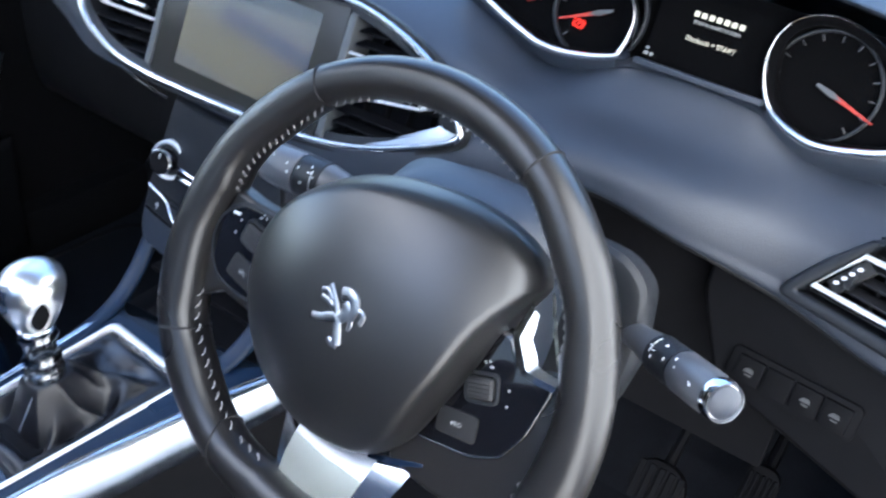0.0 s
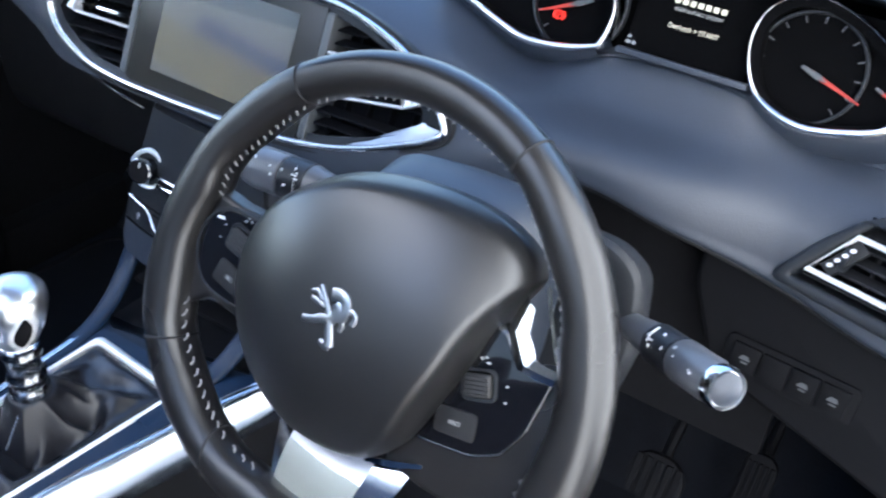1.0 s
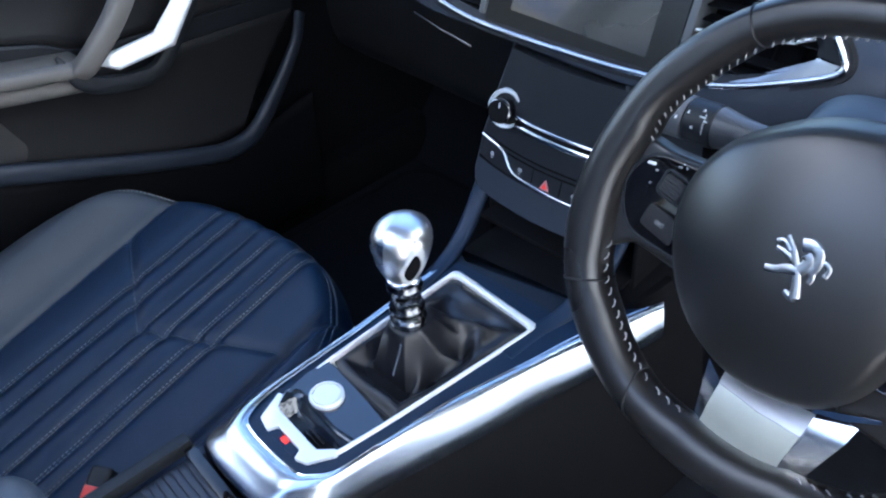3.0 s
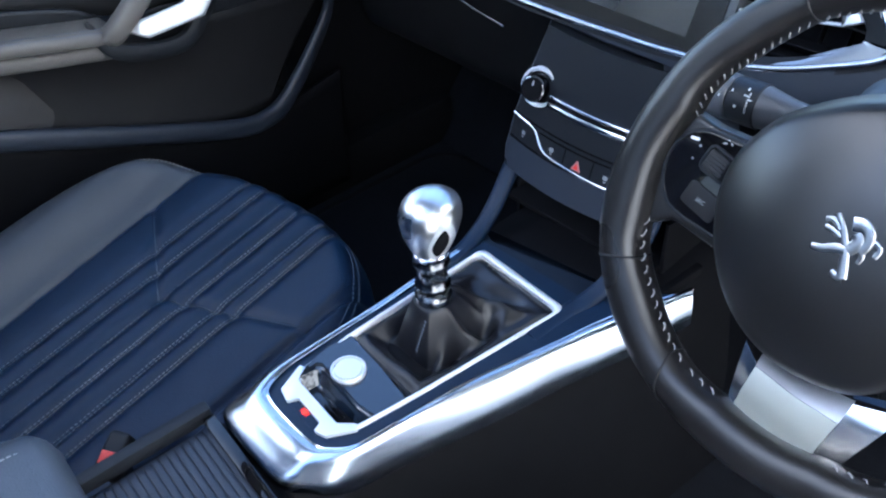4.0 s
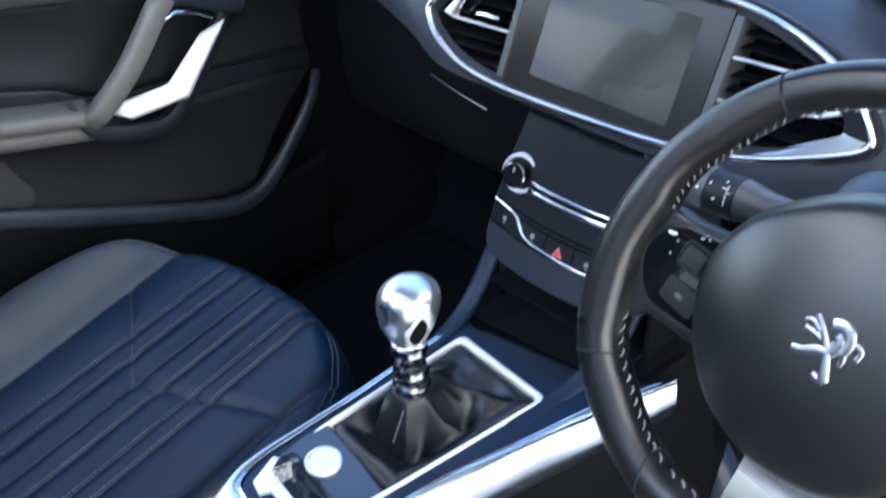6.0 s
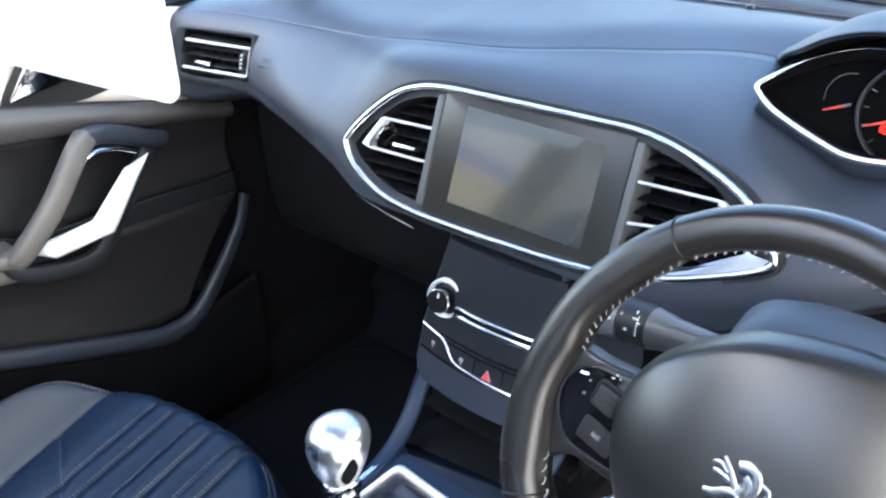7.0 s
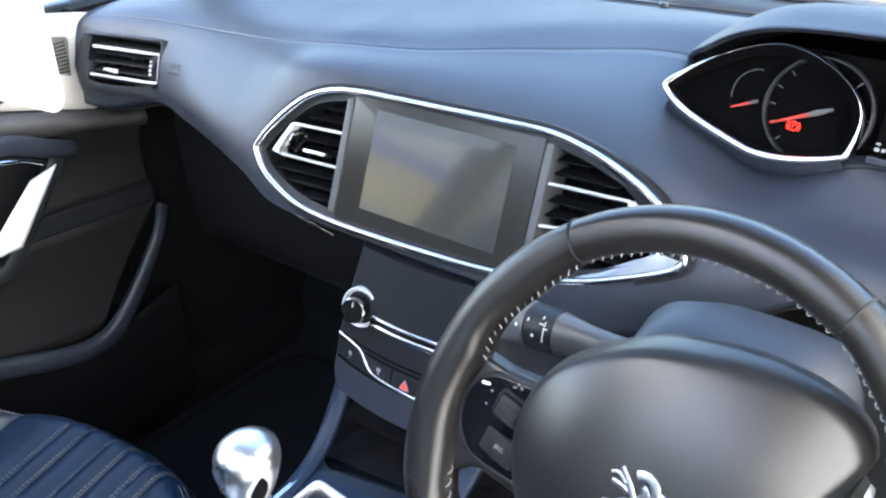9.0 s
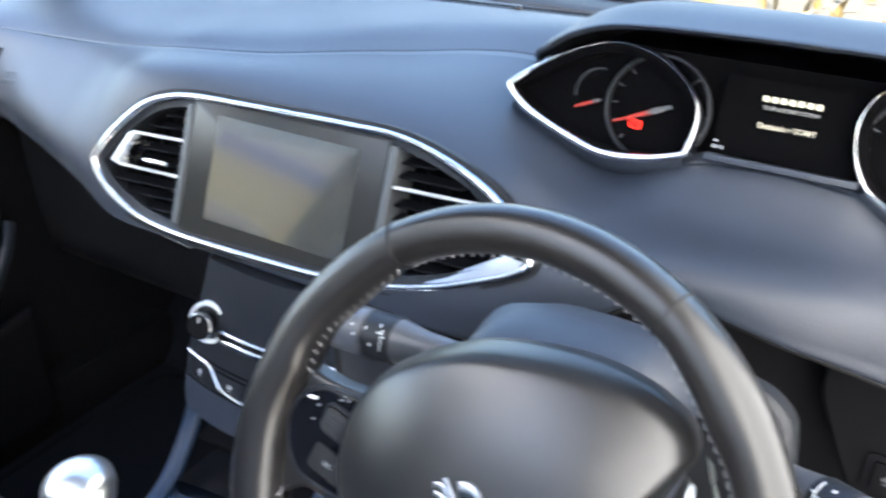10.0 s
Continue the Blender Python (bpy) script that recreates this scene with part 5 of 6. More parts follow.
# ---- gear lever ----
lever = thing("gear_lever", "satin metal gear knob on a folded black leather gaiter", "gear lever", pose(-0.008, -0.245, 0.690, 2, 0, -5.7))
egg = []
for z, r, o in ((0.052, 0.0115, 0), (0.056, 0.0155, 0), (0.064, 0.0200, 0.0005), (0.076, 0.0248, 0.001), (0.090, 0.0284, 0.002), (0.099, 0.0288, 0.003), (0.108, 0.0262, 0.004), (0.1145, 0.0190, 0.0045), (0.1175, 0.010, 0.005), (0.1182, 0.001, 0.005)):
    egg.append([(x * 0.94, y + o, z) for x, y in ring(r, 36)])
kb = part("knob", surface("knob", lerp_rows(egg, 3), closed_v=True, caps=True), KNOB, lever, "satin alloy egg-shaped knob")
# dark teardrop inset on the driver's side
tear = [(float(p[0]), float(p[1])) for p in spline([(0.004, 0.024), (0.012, 0.010), (0.012, -0.006), (0.004, -0.021), (-0.004, -0.022), (-0.011, -0.008), (-0.006, 0.010)], 4, True)]


FLANK = np.array([(p[0][2], (max(q[0] for q in p) - min(q[0] for q in p)) / 1.88, sum(q[1] for q in p) / len(p)) for p in lerp_rows(egg, 3)]).T


def on_egg(u, v, lift):
    """A point on the knob's flank: u round it, v up it."""
    z = 0.0800 + v
    r = float(np.interp(z, FLANK[0], FLANK[1])) + lift
    a = radians(-16) + u / 0.028
    return (r * math.cos(a) * 0.94, r * math.sin(a) + float(np.interp(z, FLANK[0], FLANK[2])), z)


for nm, grow, lift, mt, lab in (("inset_rim", 1.12, 0.0008, SATIN, "bright inset rim"), ("inset", 0.68, 0.0016, DEEP, "dark teardrop inset")):
    rws = [[on_egg(u * grow * f, v * grow * f, lift) for u, v in tear] for f in (0.02, 0.2, 0.4, 0.6, 0.8, 1.0)]
    rws.append([on_egg(u * grow * 1.02, v * grow * 1.02, -0.002) for u, v in tear])
    part(nm, surface(nm, rws, closed_v=True, caps=True), mt, kb, lab)
prof = [(0.0150, -0.012), (0.0178, -0.010), (0.0180, 0.0050), (0.0172, 0.0064), (0.0150, 0.0085), (0.0148, 0.0110), (0.0162, 0.0130), (0.0173, 0.0150), (0.0173, 0.0190), (0.0160, 0.0212), (0.0148, 0.0235),
        (0.0144, 0.0300), (0.0148, 0.0375), (0.0158, 0.0395), (0.0172, 0.0412), (0.0174, 0.0450), (0.0162, 0.0472), (0.0152, 0.0500), (0.0150, 0.0540)]
part("collar", turned("collar", prof, 40), DARKMETAL, lever, "ringed dark metal collar")
part("collar_ring", turned("collar_ring", [(0.0150, 0.0500), (0.0160, 0.0515), (0.0160, 0.0550), (0.0140, 0.0565)], 32), CHROME, lever, "metal collar ring")
# gaiter: a folded leather skirt from the collar to the frame
g_in = []
_g = gear_outline(-0.004)
for _p, _q in zip(_g, _g[1:] + _g[:1]):
    _n = max(1, int(math.dist(_p, _q) / 0.004))
    g_in += [(_p[0] + (_q[0] - _p[0]) * k / _n, _p[1] + (_q[1] - _p[1]) * k / _n) for k in range(_n)]
LI = lever.matrix_world.inverted() @ CONSOLE
rows = []
foot = [LI @ Vector((x, y if y > -0.168 else -0.168 + (y + 0.168) * 0.03, -0.0035)) for x, y in g_in]
# broad folds: heading, drift, breadth, place and length down the skirt, height
FOLDS = ((1.20, -1.2, 0.26, 0.42, 0.28, 0.022), (0.30, 1.1, 0.28, 0.36, 0.22, 0.021), (-0.50, -0.9, 0.24, 0.40, 0.16, 0.015), (2.25, 0.5, 0.36, 0.45, 0.26, 0.014), (-2.30, 0.4, 0.40, 0.40, 0.20, 0.009), (0.78, -0.4, 0.14, 0.50, 0.18, -0.010), (-1.25, 0.5, 0.30, 0.72, 0.14, 0.006))
for k in range(49):
    f = k / 48
    row = []
    for i, p in enumerate(foot):
        a = math.atan2(p.y, p.x)
        top = Vector((0.0176 * math.cos(a), 0.0176 * math.sin(a), -0.002))
        q = top.lerp(p, f)
        drop = min(1.0, f / 0.40)
        q.z = top.z + (p.z - top.z) * drop * drop * (3 - 2 * drop)
        rear = 0.5 - 0.5 * math.sin(a)
        q.z += 0.0045 * math.exp(-((f - 0.86) / 0.12) ** 2)
        q.z -= (0.002 + 0.016 * rear) * math.exp(-((f - 0.46) / 0.17) ** 2)
        for a0, drift, wa, f0, wf, amp in FOLDS:
            da = (a - a0 - drift * (f - 0.4) + math.pi) % (2 * math.pi) - math.pi
            q.z += amp * math.exp(-(da / wa) ** 2 - ((f - f0) / wf) ** 2)
        q.z += 0.0035 * math.sin(math.pi * f) * noise.noise(Vector((q.x * 45, q.y * 45, 1.7)))
        w = LI.inverted() @ q
        w.y = max(w.y, -0.1728)
        w.x = max(-0.058, min(0.060, w.x))
        row.append(tuple(LI @ w))
    rows.append(row)
part("gaiter", surface("gaiter", rows, closed_v=True, angle=80), LEATHER, lever, "creased black leather gaiter")
for k in range(9):
    f = 0.10 + 0.05 * k
    part("gaiter_stitch", sweep("gaiter_stitch", [(0.016 + 0.03 * f, -0.020 - 0.05 * f, 0.0 - 0.035 * f), (0.018 + 0.03 * f, -0.0205 - 0.05 * f, -0.002 - 0.035 * f)], ring(0.0006, 5)), THREAD_DARK, lever)


# ---- seats ----
SEAMS = (-0.069, -0.038, -0.001, 0.031, 0.069, 0.093)      # channel lines across the cushion
WIDE_L, WIDE_R = 0.247, 0.236


def seat_edge(u):
    """How far forward the cushion reaches, its front corners broadly rounded."""
    a = WIDE_L if u < 0 else WIDE_R
    return 0.27 + 0.275 * max(0.0, 1 - min(1.0, abs(u) / a) ** 2.7) ** (1 / 2.7)


def field_left(v):
    return -0.112 - 0.055 * min(v, 0.50)


def seat_height(u, v):
    """Cushion height over its base: u across, v from the rear (0) to the front."""
    lo, hi = field_left(v), 0.178
    b = max(0.0, min(1.0, max(lo - u, u - hi) / 0.070))
    bol = (0.038 if u < 0 else 0.006) * b * b * (3 - 2 * b)
    a = WIDE_L if u < 0 else WIDE_R
    e = (abs(u) / a) ** 2.7 + (max(0.0, v - 0.27) / 0.275) ** 2.7
    roll = 0.060 * max(0.0, (e - 0.62) / 0.38) ** 2.4
    puff = 0.0
    if lo < u < hi:
        fade = max(0.0, min(1.0, (0.56 - v) / 0.06))
        near = min(abs(u - k) for k in SEAMS)
        puff = -0.0095 * math.exp(-near / 0.0075) * fade
        arm = 0.319 + (0.70 * (-0.003 - u) if u < -0.003 else 0.37 * (u + 0.003))
        puff -= 0.0045 * math.exp(-((v - arm) / 0.0070) ** 2)
    groove = -0.0050 * math.exp(-((u - lo) / 0.0045) ** 2) - 0.011 * math.exp(-((u - hi) / 0.0060) ** 2)
    return 0.16 * v + bol - roll + puff + groove


def seat_point(u, v, lift=0.0):
    return (u, min(v, seat_edge(u)), seat_height(u, min(v, seat_edge(u))) + lift)


def seat(m, label):
    s = thing("car_seat", label, "car seat", m, group="front seats")
    nu, nv = 170, 110
    us = []
    for i in range(nu + 1):
        k = -1 + 2 * i / nu
        us.append((WIDE_L if k < 0 else WIDE_R) * math.copysign(1 - (1 - abs(k)) ** 1.25, k) * 0.9995)
    rows = [[seat_point(u, seat_edge(u) * (1 - (1 - j / nv) ** 1.15)) for u in us] for j in range(nv + 1)]
    skirt = [[(x * 1.004, y + 0.004, z - 0.03) for x, y, z in rows[-1]], [(x * 0.99, y - 0.01, z - 0.15) for x, y, z in rows[-1]]]
    cush = surface("cushion", rows + skirt, angle=80)
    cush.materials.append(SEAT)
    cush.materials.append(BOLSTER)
    # left bolster only: its lit look is put into the colour
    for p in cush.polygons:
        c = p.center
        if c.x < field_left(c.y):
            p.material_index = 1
    part("cushion", cush, SEAT, s, "channel-stitched navy leather cushion")
    # seams along the channels: double thread on most, a plain crease in the middle
    for u in SEAMS:
        end = seat_edge(u) - 0.012
        for du in ((-0.0021, 0.0021) if u != -0.001 else (0.0022,)):
            path = [seat_point(u + du, 0.03 + (end - 0.03) * q / 60, 0.0010) for q in range(61)]
            part("seam", stitches("seam", path, 0.00062), THREAD_MID if u != 0.031 else THREAD_DARK, s, "silver grey stitching")
    for u0, u1, slope in ((-0.128, -0.004, -0.70), (0.012, 0.170, 0.37)):
        path = [seat_point(u, 0.319 + slope * (u + 0.003), 0.0004) for u in (u0 + (u1 - u0) * q / 40 for q in range(41))]
        part("cross_seam", sweep("cross_seam", path, ring(0.0011, 5)), SEAT_EDGE, s, "dark chevron cross seam")
    # edge stitching that follows the bolsters' outer turn
    for sd, inset, thread in ((-1, 0.935, THREAD), (1, 0.93, THREAD_MID)):
        a = WIDE_L if sd < 0 else WIDE_R
        for grow, rad, mt in ((0.0, 0.0007, thread), (0.018, 0.0020, SEAT_EDGE)):
            path = []
            for q in range(81):
                w = q / 80
                ang = max(0.0, (w - 0.42) / 0.58) * 0.36 * math.pi
                u = sd * a * (inset + grow) * math.cos(ang) ** 0.74
                v = 0.02 + 0.25 * min(1.0, w / 0.42) + 0.275 * (inset + grow) * math.sin(ang) ** 0.74
                path.append(seat_point(u, v, 0.0010 if mt is thread else -0.0012))
            if mt is thread:
                part("bolster_seam", stitches("bolster_seam", path, rad), mt, s, "grey edge stitching")
            else:
                part("bolster_piping", sweep("bolster_piping", path, ring(rad, 5)), mt, s)
    # backrest
    bk = []
    for h, d, w, t in ((-0.04, 0.02, 0.22, 0.07), (0.10, 0.0, 0.25, 0.085), (0.30, -0.055, 0.25, 0.08), (0.50, -0.12, 0.23, 0.07), (0.60, -0.15, 0.19, 0.05), (0.62, -0.16, 0.12, 0.02)):
        bk.append([(x, d - 0.02 + y, h) for x, y in ring(w, 36, t, 3.2)])
    part("backrest", surface("backrest", lerp_rows(bk, 4), closed_v=True, caps=True), SEAT, s)
    part("base", box(0.44, 0.46, 0.12, 0.02), HARD, s, m=pose(0, 0.27, -0.20))
    return s


SEAT_P = pose(-0.302, -0.697, 0.515, 0, 0, 6)
seat(SEAT_P, "navy black leather passenger seat with channel stitching")
seat(pose(0.375, -0.86, 0.480, 0, 0, 2), "navy black leather driver seat beside the console")
buckle = thing("seat_belt_buckle", "black seat belt buckle with a red release button", "buckle", pose(-0.143, -0.532, 0.580, 20, 0, 30))
part("housing", box(0.022, 0.044, 0.024, 0.005, 3), DARK, buckle)
part("release", box(0.016, 0.018, 0.005, 0.0015), BUCKLE, buckle, "red release button", m=pose(0, -0.008, 0.0110, 6, 0, 0))
part("stem", box(0.016, 0.02, 0.10, 0.003), DARK, buckle, m=pose(0, -0.01, -0.06))


# ---- passenger door ----
door = thing("door_1", "passenger door trim in dark grey with padded top and chrome pull", "car door", kind="structure")


def door_sheet(name, top, bottom, mt, x_of, n=24, k=10, label=""):
    """A piece of trim between two edge lines (y, z)."""
    t, b = spline(top, n), spline(bottom, n)
    rows = []
    for p, q in zip(t, b):
        rows.append([(x_of(j / k), float(p[0] + (q[0] - p[0]) * j / k), float(p[1] + (q[1] - p[1]) * j / k)) for j in range(k + 1)])
    ob = part(name, surface(name, rows, angle=60), mt, door, label)
    so = ob.modifiers.new("thickness", 'SOLIDIFY')
    so.thickness, so.offset = 0.006, 0
    return ob


bow = lambda a, c, h: (lambda t: a + (c - a) * t + h * math.sin(math.pi * t))
belt = [(-0.85, 1.030), (-0.50, 0.985), (-0.30, 0.952), (-0.147, 0.918), (-0.02, 0.884), (0.06, 0.862), (0.13, 0.846)]
sill = [(-0.85, 1.045), (-0.50, 1.035), (-0.30, 1.025), (-0.147, 1.014), (-0.02, 1.002), (0.06, 0.990), (0.13, 0.975)]
shelf = [(-0.85, 0.965), (-0.50, 0.925), (-0.30, 0.896), (-0.16, 0.876), (-0.02, 0.850), (0.06, 0.835), (0.13, 0.820)]
arm_t = [(-0.85, 0.855), (-0.50, 0.830), (-0.36, 0.800), (-0.27, 0.775), (-0.20, 0.745), (0.0, 0.73), (0.13, 0.72)]
arm_b = [(-0.85, 0.80), (-0.50, 0.770), (-0.36, 0.742), (-0.27, 0.722), (-0.20, 0.712), (0.0, 0.70), (0.13, 0.69)]
poc = [(-0.85, 0.715), (-0.55, 0.686), (-0.424, 0.652), (-0.30, 0.604), (-0.205, 0.568), (-0.10, 0.532), (0.0, 0.527), (0.13, 0.55)]
low = [(-0.85, 0.33), (-0.55, 0.33), (-0.42, 0.33), (-0.30, 0.33), (-0.205, 0.33), (-0.10, 0.33), (0.0, 0.33), (0.13, 0.33)]
door_sheet("top_trim", sill, belt, TOPTRIM, bow(-0.700, -0.664, 0.004), label="padded light grey upper trim")
door_sheet("upper_trim", [(y, z - 0.003) for y, z in belt], shelf, INSERT, bow(-0.660, -0.656, 0.010), label="charcoal padded ridge")
door_sheet("insert", [(y, z - 0.003) for y, z in shelf], arm_t, DARK, bow(-0.668, -0.676, -0.012), label="recessed black leather insert")
door_sheet("arm_strip", arm_t, arm_b, HARD, bow(-0.672, -0.672, 0.0))
door_sheet("mid_panel", arm_b, poc, DARK, bow(-0.672, -0.668, -0.008), label="matt black lower panel")
door_sheet("pocket", poc, low, MATT, bow(-0.648, -0.652, 0.0), label="moulded door pocket")
rim_path = [(-0.645, y, z) for y, z in [(-0.85, 0.720), (-0.55, 0.690), (-0.424, 0.655), (-0.26, 0.592), (-0.15, 0.551), (-0.067, 0.523), (-0.025, 0.520), (0.012, 0.533), (0.058, 0.580), (0.108, 0.646), (0.136, 0.682)]]
rim_path[-1] = (-0.662, 0.136, 0.682)
rim_line = [tuple(p) for p in spline(rim_path, 5)]
part("pocket_rim", sweep("pocket_rim", rim_line, ring(0.013, 14, 0.009, 2.6), up=(1, 0, 0), scales=[1.15 - 0.45 * max(0.0, min(1.0, (y - 0.0) / 0.12)) for x, y, z in rim_line]), SOFT, door, "rounded pocket rim")
cover = []
for p, q in zip(spline([(-0.85, 0.790), (-0.55, 0.752), (-0.42, 0.735), (-0.361, 0.720)], 14), spline([(-0.85, 0.712), (-0.55, 0.682), (-0.40, 0.645), (-0.307, 0.612)], 14)):
    near = max(0.0, (float(p[0]) + 0.455) / 0.095) ** 2
    cover.append([(-0.646 - 0.034 * near + 0.008 * math.sin(math.pi * j / 8), float(p[0] + (q[0] - p[0]) * j / 8), float(p[1] + (q[1] - p[1]) * j / 8)) for j in range(9)])
part("speaker_cover", surface("speaker_cover", cover, angle=60), INSERT, door, "rounded grey speaker cover")
# armrest with stitched top
ar = [(-0.85, 0.868), (-0.55, 0.812), (-0.42, 0.785), (-0.329, 0.766), (-0.265, 0.753), (-0.238, 0.748)]
arm_line = [(float(y), float(z)) for y, z in spline(ar, 12)]
part("door_armrest", sweep("door_armrest", [(-0.645, y, z - 0.004) for y, z in arm_line], ring(0.012, 20, 0.030, 3.4), up=(1, 0, 0)), DOORTRIM, door, "grey padded door armrest")
part("armrest_rail", sweep("armrest_rail", [(-0.650, y, z - 0.0285) for y, z in arm_line], ring(0.0135, 16, 0.022, 3.0), up=(1, 0, 0)), DOORTRIM, door, "grey moulded lower rail")
for dx, dz in ((-0.6170, 0.0052), (-0.6235, 0.0077)):
    part("armrest_stitch", stitches("armrest_stitch", [(dx, y, z + dz) for y, z in arm_line], 0.0006), THREAD_DARK, door, "slate stitch line")
# grab handle: padded pillar and folded chrome bar round a dark well
part("handle_well", surface("handle_well", [[(-0.672, -0.175, 0.858), (-0.672, -0.035, 0.83)], [(-0.690, -0.195, 0.80), (-0.690, -0.06, 0.79)], [(-0.690, -0.215, 0.75), (-0.690, -0.10, 0.735)]]), HARD, door, "dark pull recess")
PULL = Matrix(((0.185, -0.325, 0.927, -0.632), (0.980, 0.0, -0.196, -0.12), (0.064, 0.945, 0.319, 0.775), (0, 0, 0, 1)))     # local x along the car, y up, z into the cabin
pil = [(-0.630, -0.248, 0.740), (-0.614, -0.236, 0.754), (-0.606, -0.195, 0.796), (-0.606, -0.160, 0.838), (-0.610, -0.140, 0.860), (-0.622, -0.118, 0.872)]
part("grab_pillar", sweep("grab_pillar", [tuple(p) for p in spline(pil, 6)], ring(0.0145, 24, 0.012, 3.2), up=(1, 0, 0)), DOORTRIM, door, "padded grey grab pillar")
top = [(-0.616, -0.132, 0.868), (-0.622, -0.105, 0.871), (-0.630, -0.070, 0.859), (-0.642, -0.030, 0.838), (-0.664, 0.010, 0.818), (-0.690, 0.030, 0.806)]
part("handle_brow", sweep("handle_brow", [tuple(p) for p in spline(top, 5)], ring(0.013, 14, 0.009, 2.6), up=(1, 0, 0)), SOFT, door, "padded handle brow")
part("brow_strip", sweep("brow_strip", [(-0.606, -0.138, 0.846), (-0.610, -0.112, 0.854), (-0.618, -0.078, 0.844), (-0.626, -0.050, 0.828)], ring(0.0030, 10), up=(1, 0, 0)), BRIGHT, door, "small chrome strip")
arms = [((0.0521, 0.0316), (0.0898, 0.0409), 0.004), ((0.0400, 0.0224), (0.0750, 0.0250), 0.006), ((-0.0127, -0.0199), (0.0088, -0.0443), 0.008), ((-0.0702, -0.0248), (-0.0719, -0.0503), 0.007), ((-0.0950, -0.0272), (-0.1000, -0.0330), 0.004)]
bar = part("chrome_pull", surface("chrome_pull", [[(*a, z - 0.001), (a[0] * 0.85 + b[0] * 0.15, a[1] * 0.85 + b[1] * 0.15, z), (a[0] * 0.15 + b[0] * 0.85, a[1] * 0.15 + b[1] * 0.85, z), (*b, z - 0.001)] for a, b, z in arms]), SATIN, door,
           "folded satin chrome pull bar", m=PULL)
thick = bar.modifiers.new("thickness", 'SOLIDIFY')
thick.thickness, thick.offset = 0.004, 0
base = [(-0.632, -0.266, 0.768), (-0.624, -0.252, 0.736), (-0.622, -0.220, 0.714), (-0.628, -0.145, 0.700), (-0.640, -0.098, 0.728), (-0.655, -0.032, 0.795), (-0.660, -0.012, 0.820)]
part("pull_frame", sweep("pull_frame", [tuple(p) for p in spline(base, 5)], ring(0.012, 12, 0.009, 3), up=(1, 0, 0), scales=[min(1.0, 0.25 + 0.12 * k) for k in range(31)]), HARD, door, "dark handle frame")
# release lever in its recess, tweeter in the sail panel
part("release_recess", prism(poly_round([(-0.20, 0.926), (-0.155, 0.985), (-0.01, 0.950), (-0.01, 0.915), (-0.09, 0.905)], 0.012), -0.002, 0.002), DARK, door,
     m=Matrix(((0, 0, 1, -0.662), (1, 0, 0, 0), (0, 1, 0, 0), (0, 0, 0, 1))))
part("release_lever", prism(poly_round([(-0.190, 0.930), (-0.150, 0.982), (-0.02, 0.950), (-0.02, 0.930), (-0.110, 0.940)], 0.008), 0.0, 0.010, 0.003), BRIGHT, door, "chrome release lever",
     m=Matrix(((0, 0, 1, -0.660), (1, 0, 0, 0), (0, 1, 0, 0), (0, 0, 0, 1))))
tw = part("tweeter", prism(poly_round([(0.004, 0.905), (0.040, 0.900), (0.050, 0.965), (0.018, 0.972)], 0.006), 0.0, 0.003, 0.001), DOORTRIM, door, "fine-meshed tweeter grille",
          m=Matrix(((0, 0, 1, -0.674), (1, 0, 0, 0), (0, 1, 0, 0), (0, 0, 0, 1))))
hole_mesh = from_bm("hole", prism(rounded(0.0028, 0.0028, 0.001, 2), 0, 0.0003))
hole_mesh.materials.append(DEEP)
for i in range(7):
    for j in range(11):
        part("hole", hole_mesh, DEEP, tw, m=pose(0.016 + 0.0042 * i, 0.910 + 0.005 * j, 0.0031))

# ---- body shell ----
shell = thing("body_shell", "car body closing the cabin with roof pillars and floor", "car body", kind="structure")
part("floor", box(1.40, 2.6, 0.02, 0.0), CARPET, shell, m=pose(0, -0.7, 0.29))
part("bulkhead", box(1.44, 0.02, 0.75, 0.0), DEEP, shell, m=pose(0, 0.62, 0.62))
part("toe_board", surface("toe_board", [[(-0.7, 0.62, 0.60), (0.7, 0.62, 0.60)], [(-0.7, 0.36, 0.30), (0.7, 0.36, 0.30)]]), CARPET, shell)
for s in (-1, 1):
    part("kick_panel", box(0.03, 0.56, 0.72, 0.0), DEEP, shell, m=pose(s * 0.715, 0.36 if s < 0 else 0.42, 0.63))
    part("sill", box(0.08, 2.4, 0.10, 0.02), DEEP, shell, m=pose(s * 0.70, -0.8, 0.34))
    part("a_pillar", sweep("a_pillar", [(s * 0.72, 0.40, 0.98), (s * 0.66, 0.18, 1.20), (s * 0.60, -0.06, 1.42)], ring(0.035, 12, 0.028, 3), up=(0, 0, 1)), HEADLINER, shell)
    part("b_pillar", sweep("b_pillar", [(s * 0.72, -0.98, 0.35), (s * 0.70, -1.00, 1.00), (s * 0.60, -1.02, 1.42)], ring(0.05, 12, 0.03, 3), up=(1, 0, 0)), HARD, shell)
    part("roof_rail", box(0.06, 1.9, 0.05, 0.015), HEADLINER, shell, m=pose(s * 0.60, -1.12, 1.425))
    part("rear_side", box(0.03, 1.1, 0.72, 0.0), HARD, shell, m=pose(s * 0.71, -1.55, 0.66))
part("outer_skin", box(0.02, 1.35, 0.72, 0.01), PAINT, shell, m=pose(-0.765, -0.30, 0.63))
part("rear_wall", box(1.44, 0.03, 0.75, 0.0), HARD, shell, m=pose(0, -2.05, 0.66))
part("rear_bench", box(1.30, 0.50, 0.22, 0.05, 3), SEAT, shell, m=pose(0, -1.65, 0.48))
part("rear_backrest", box(1.30, 0.16, 0.60, 0.05, 3), SEAT, shell, m=pose(0, -1.92, 0.80, -14, 0, 0))
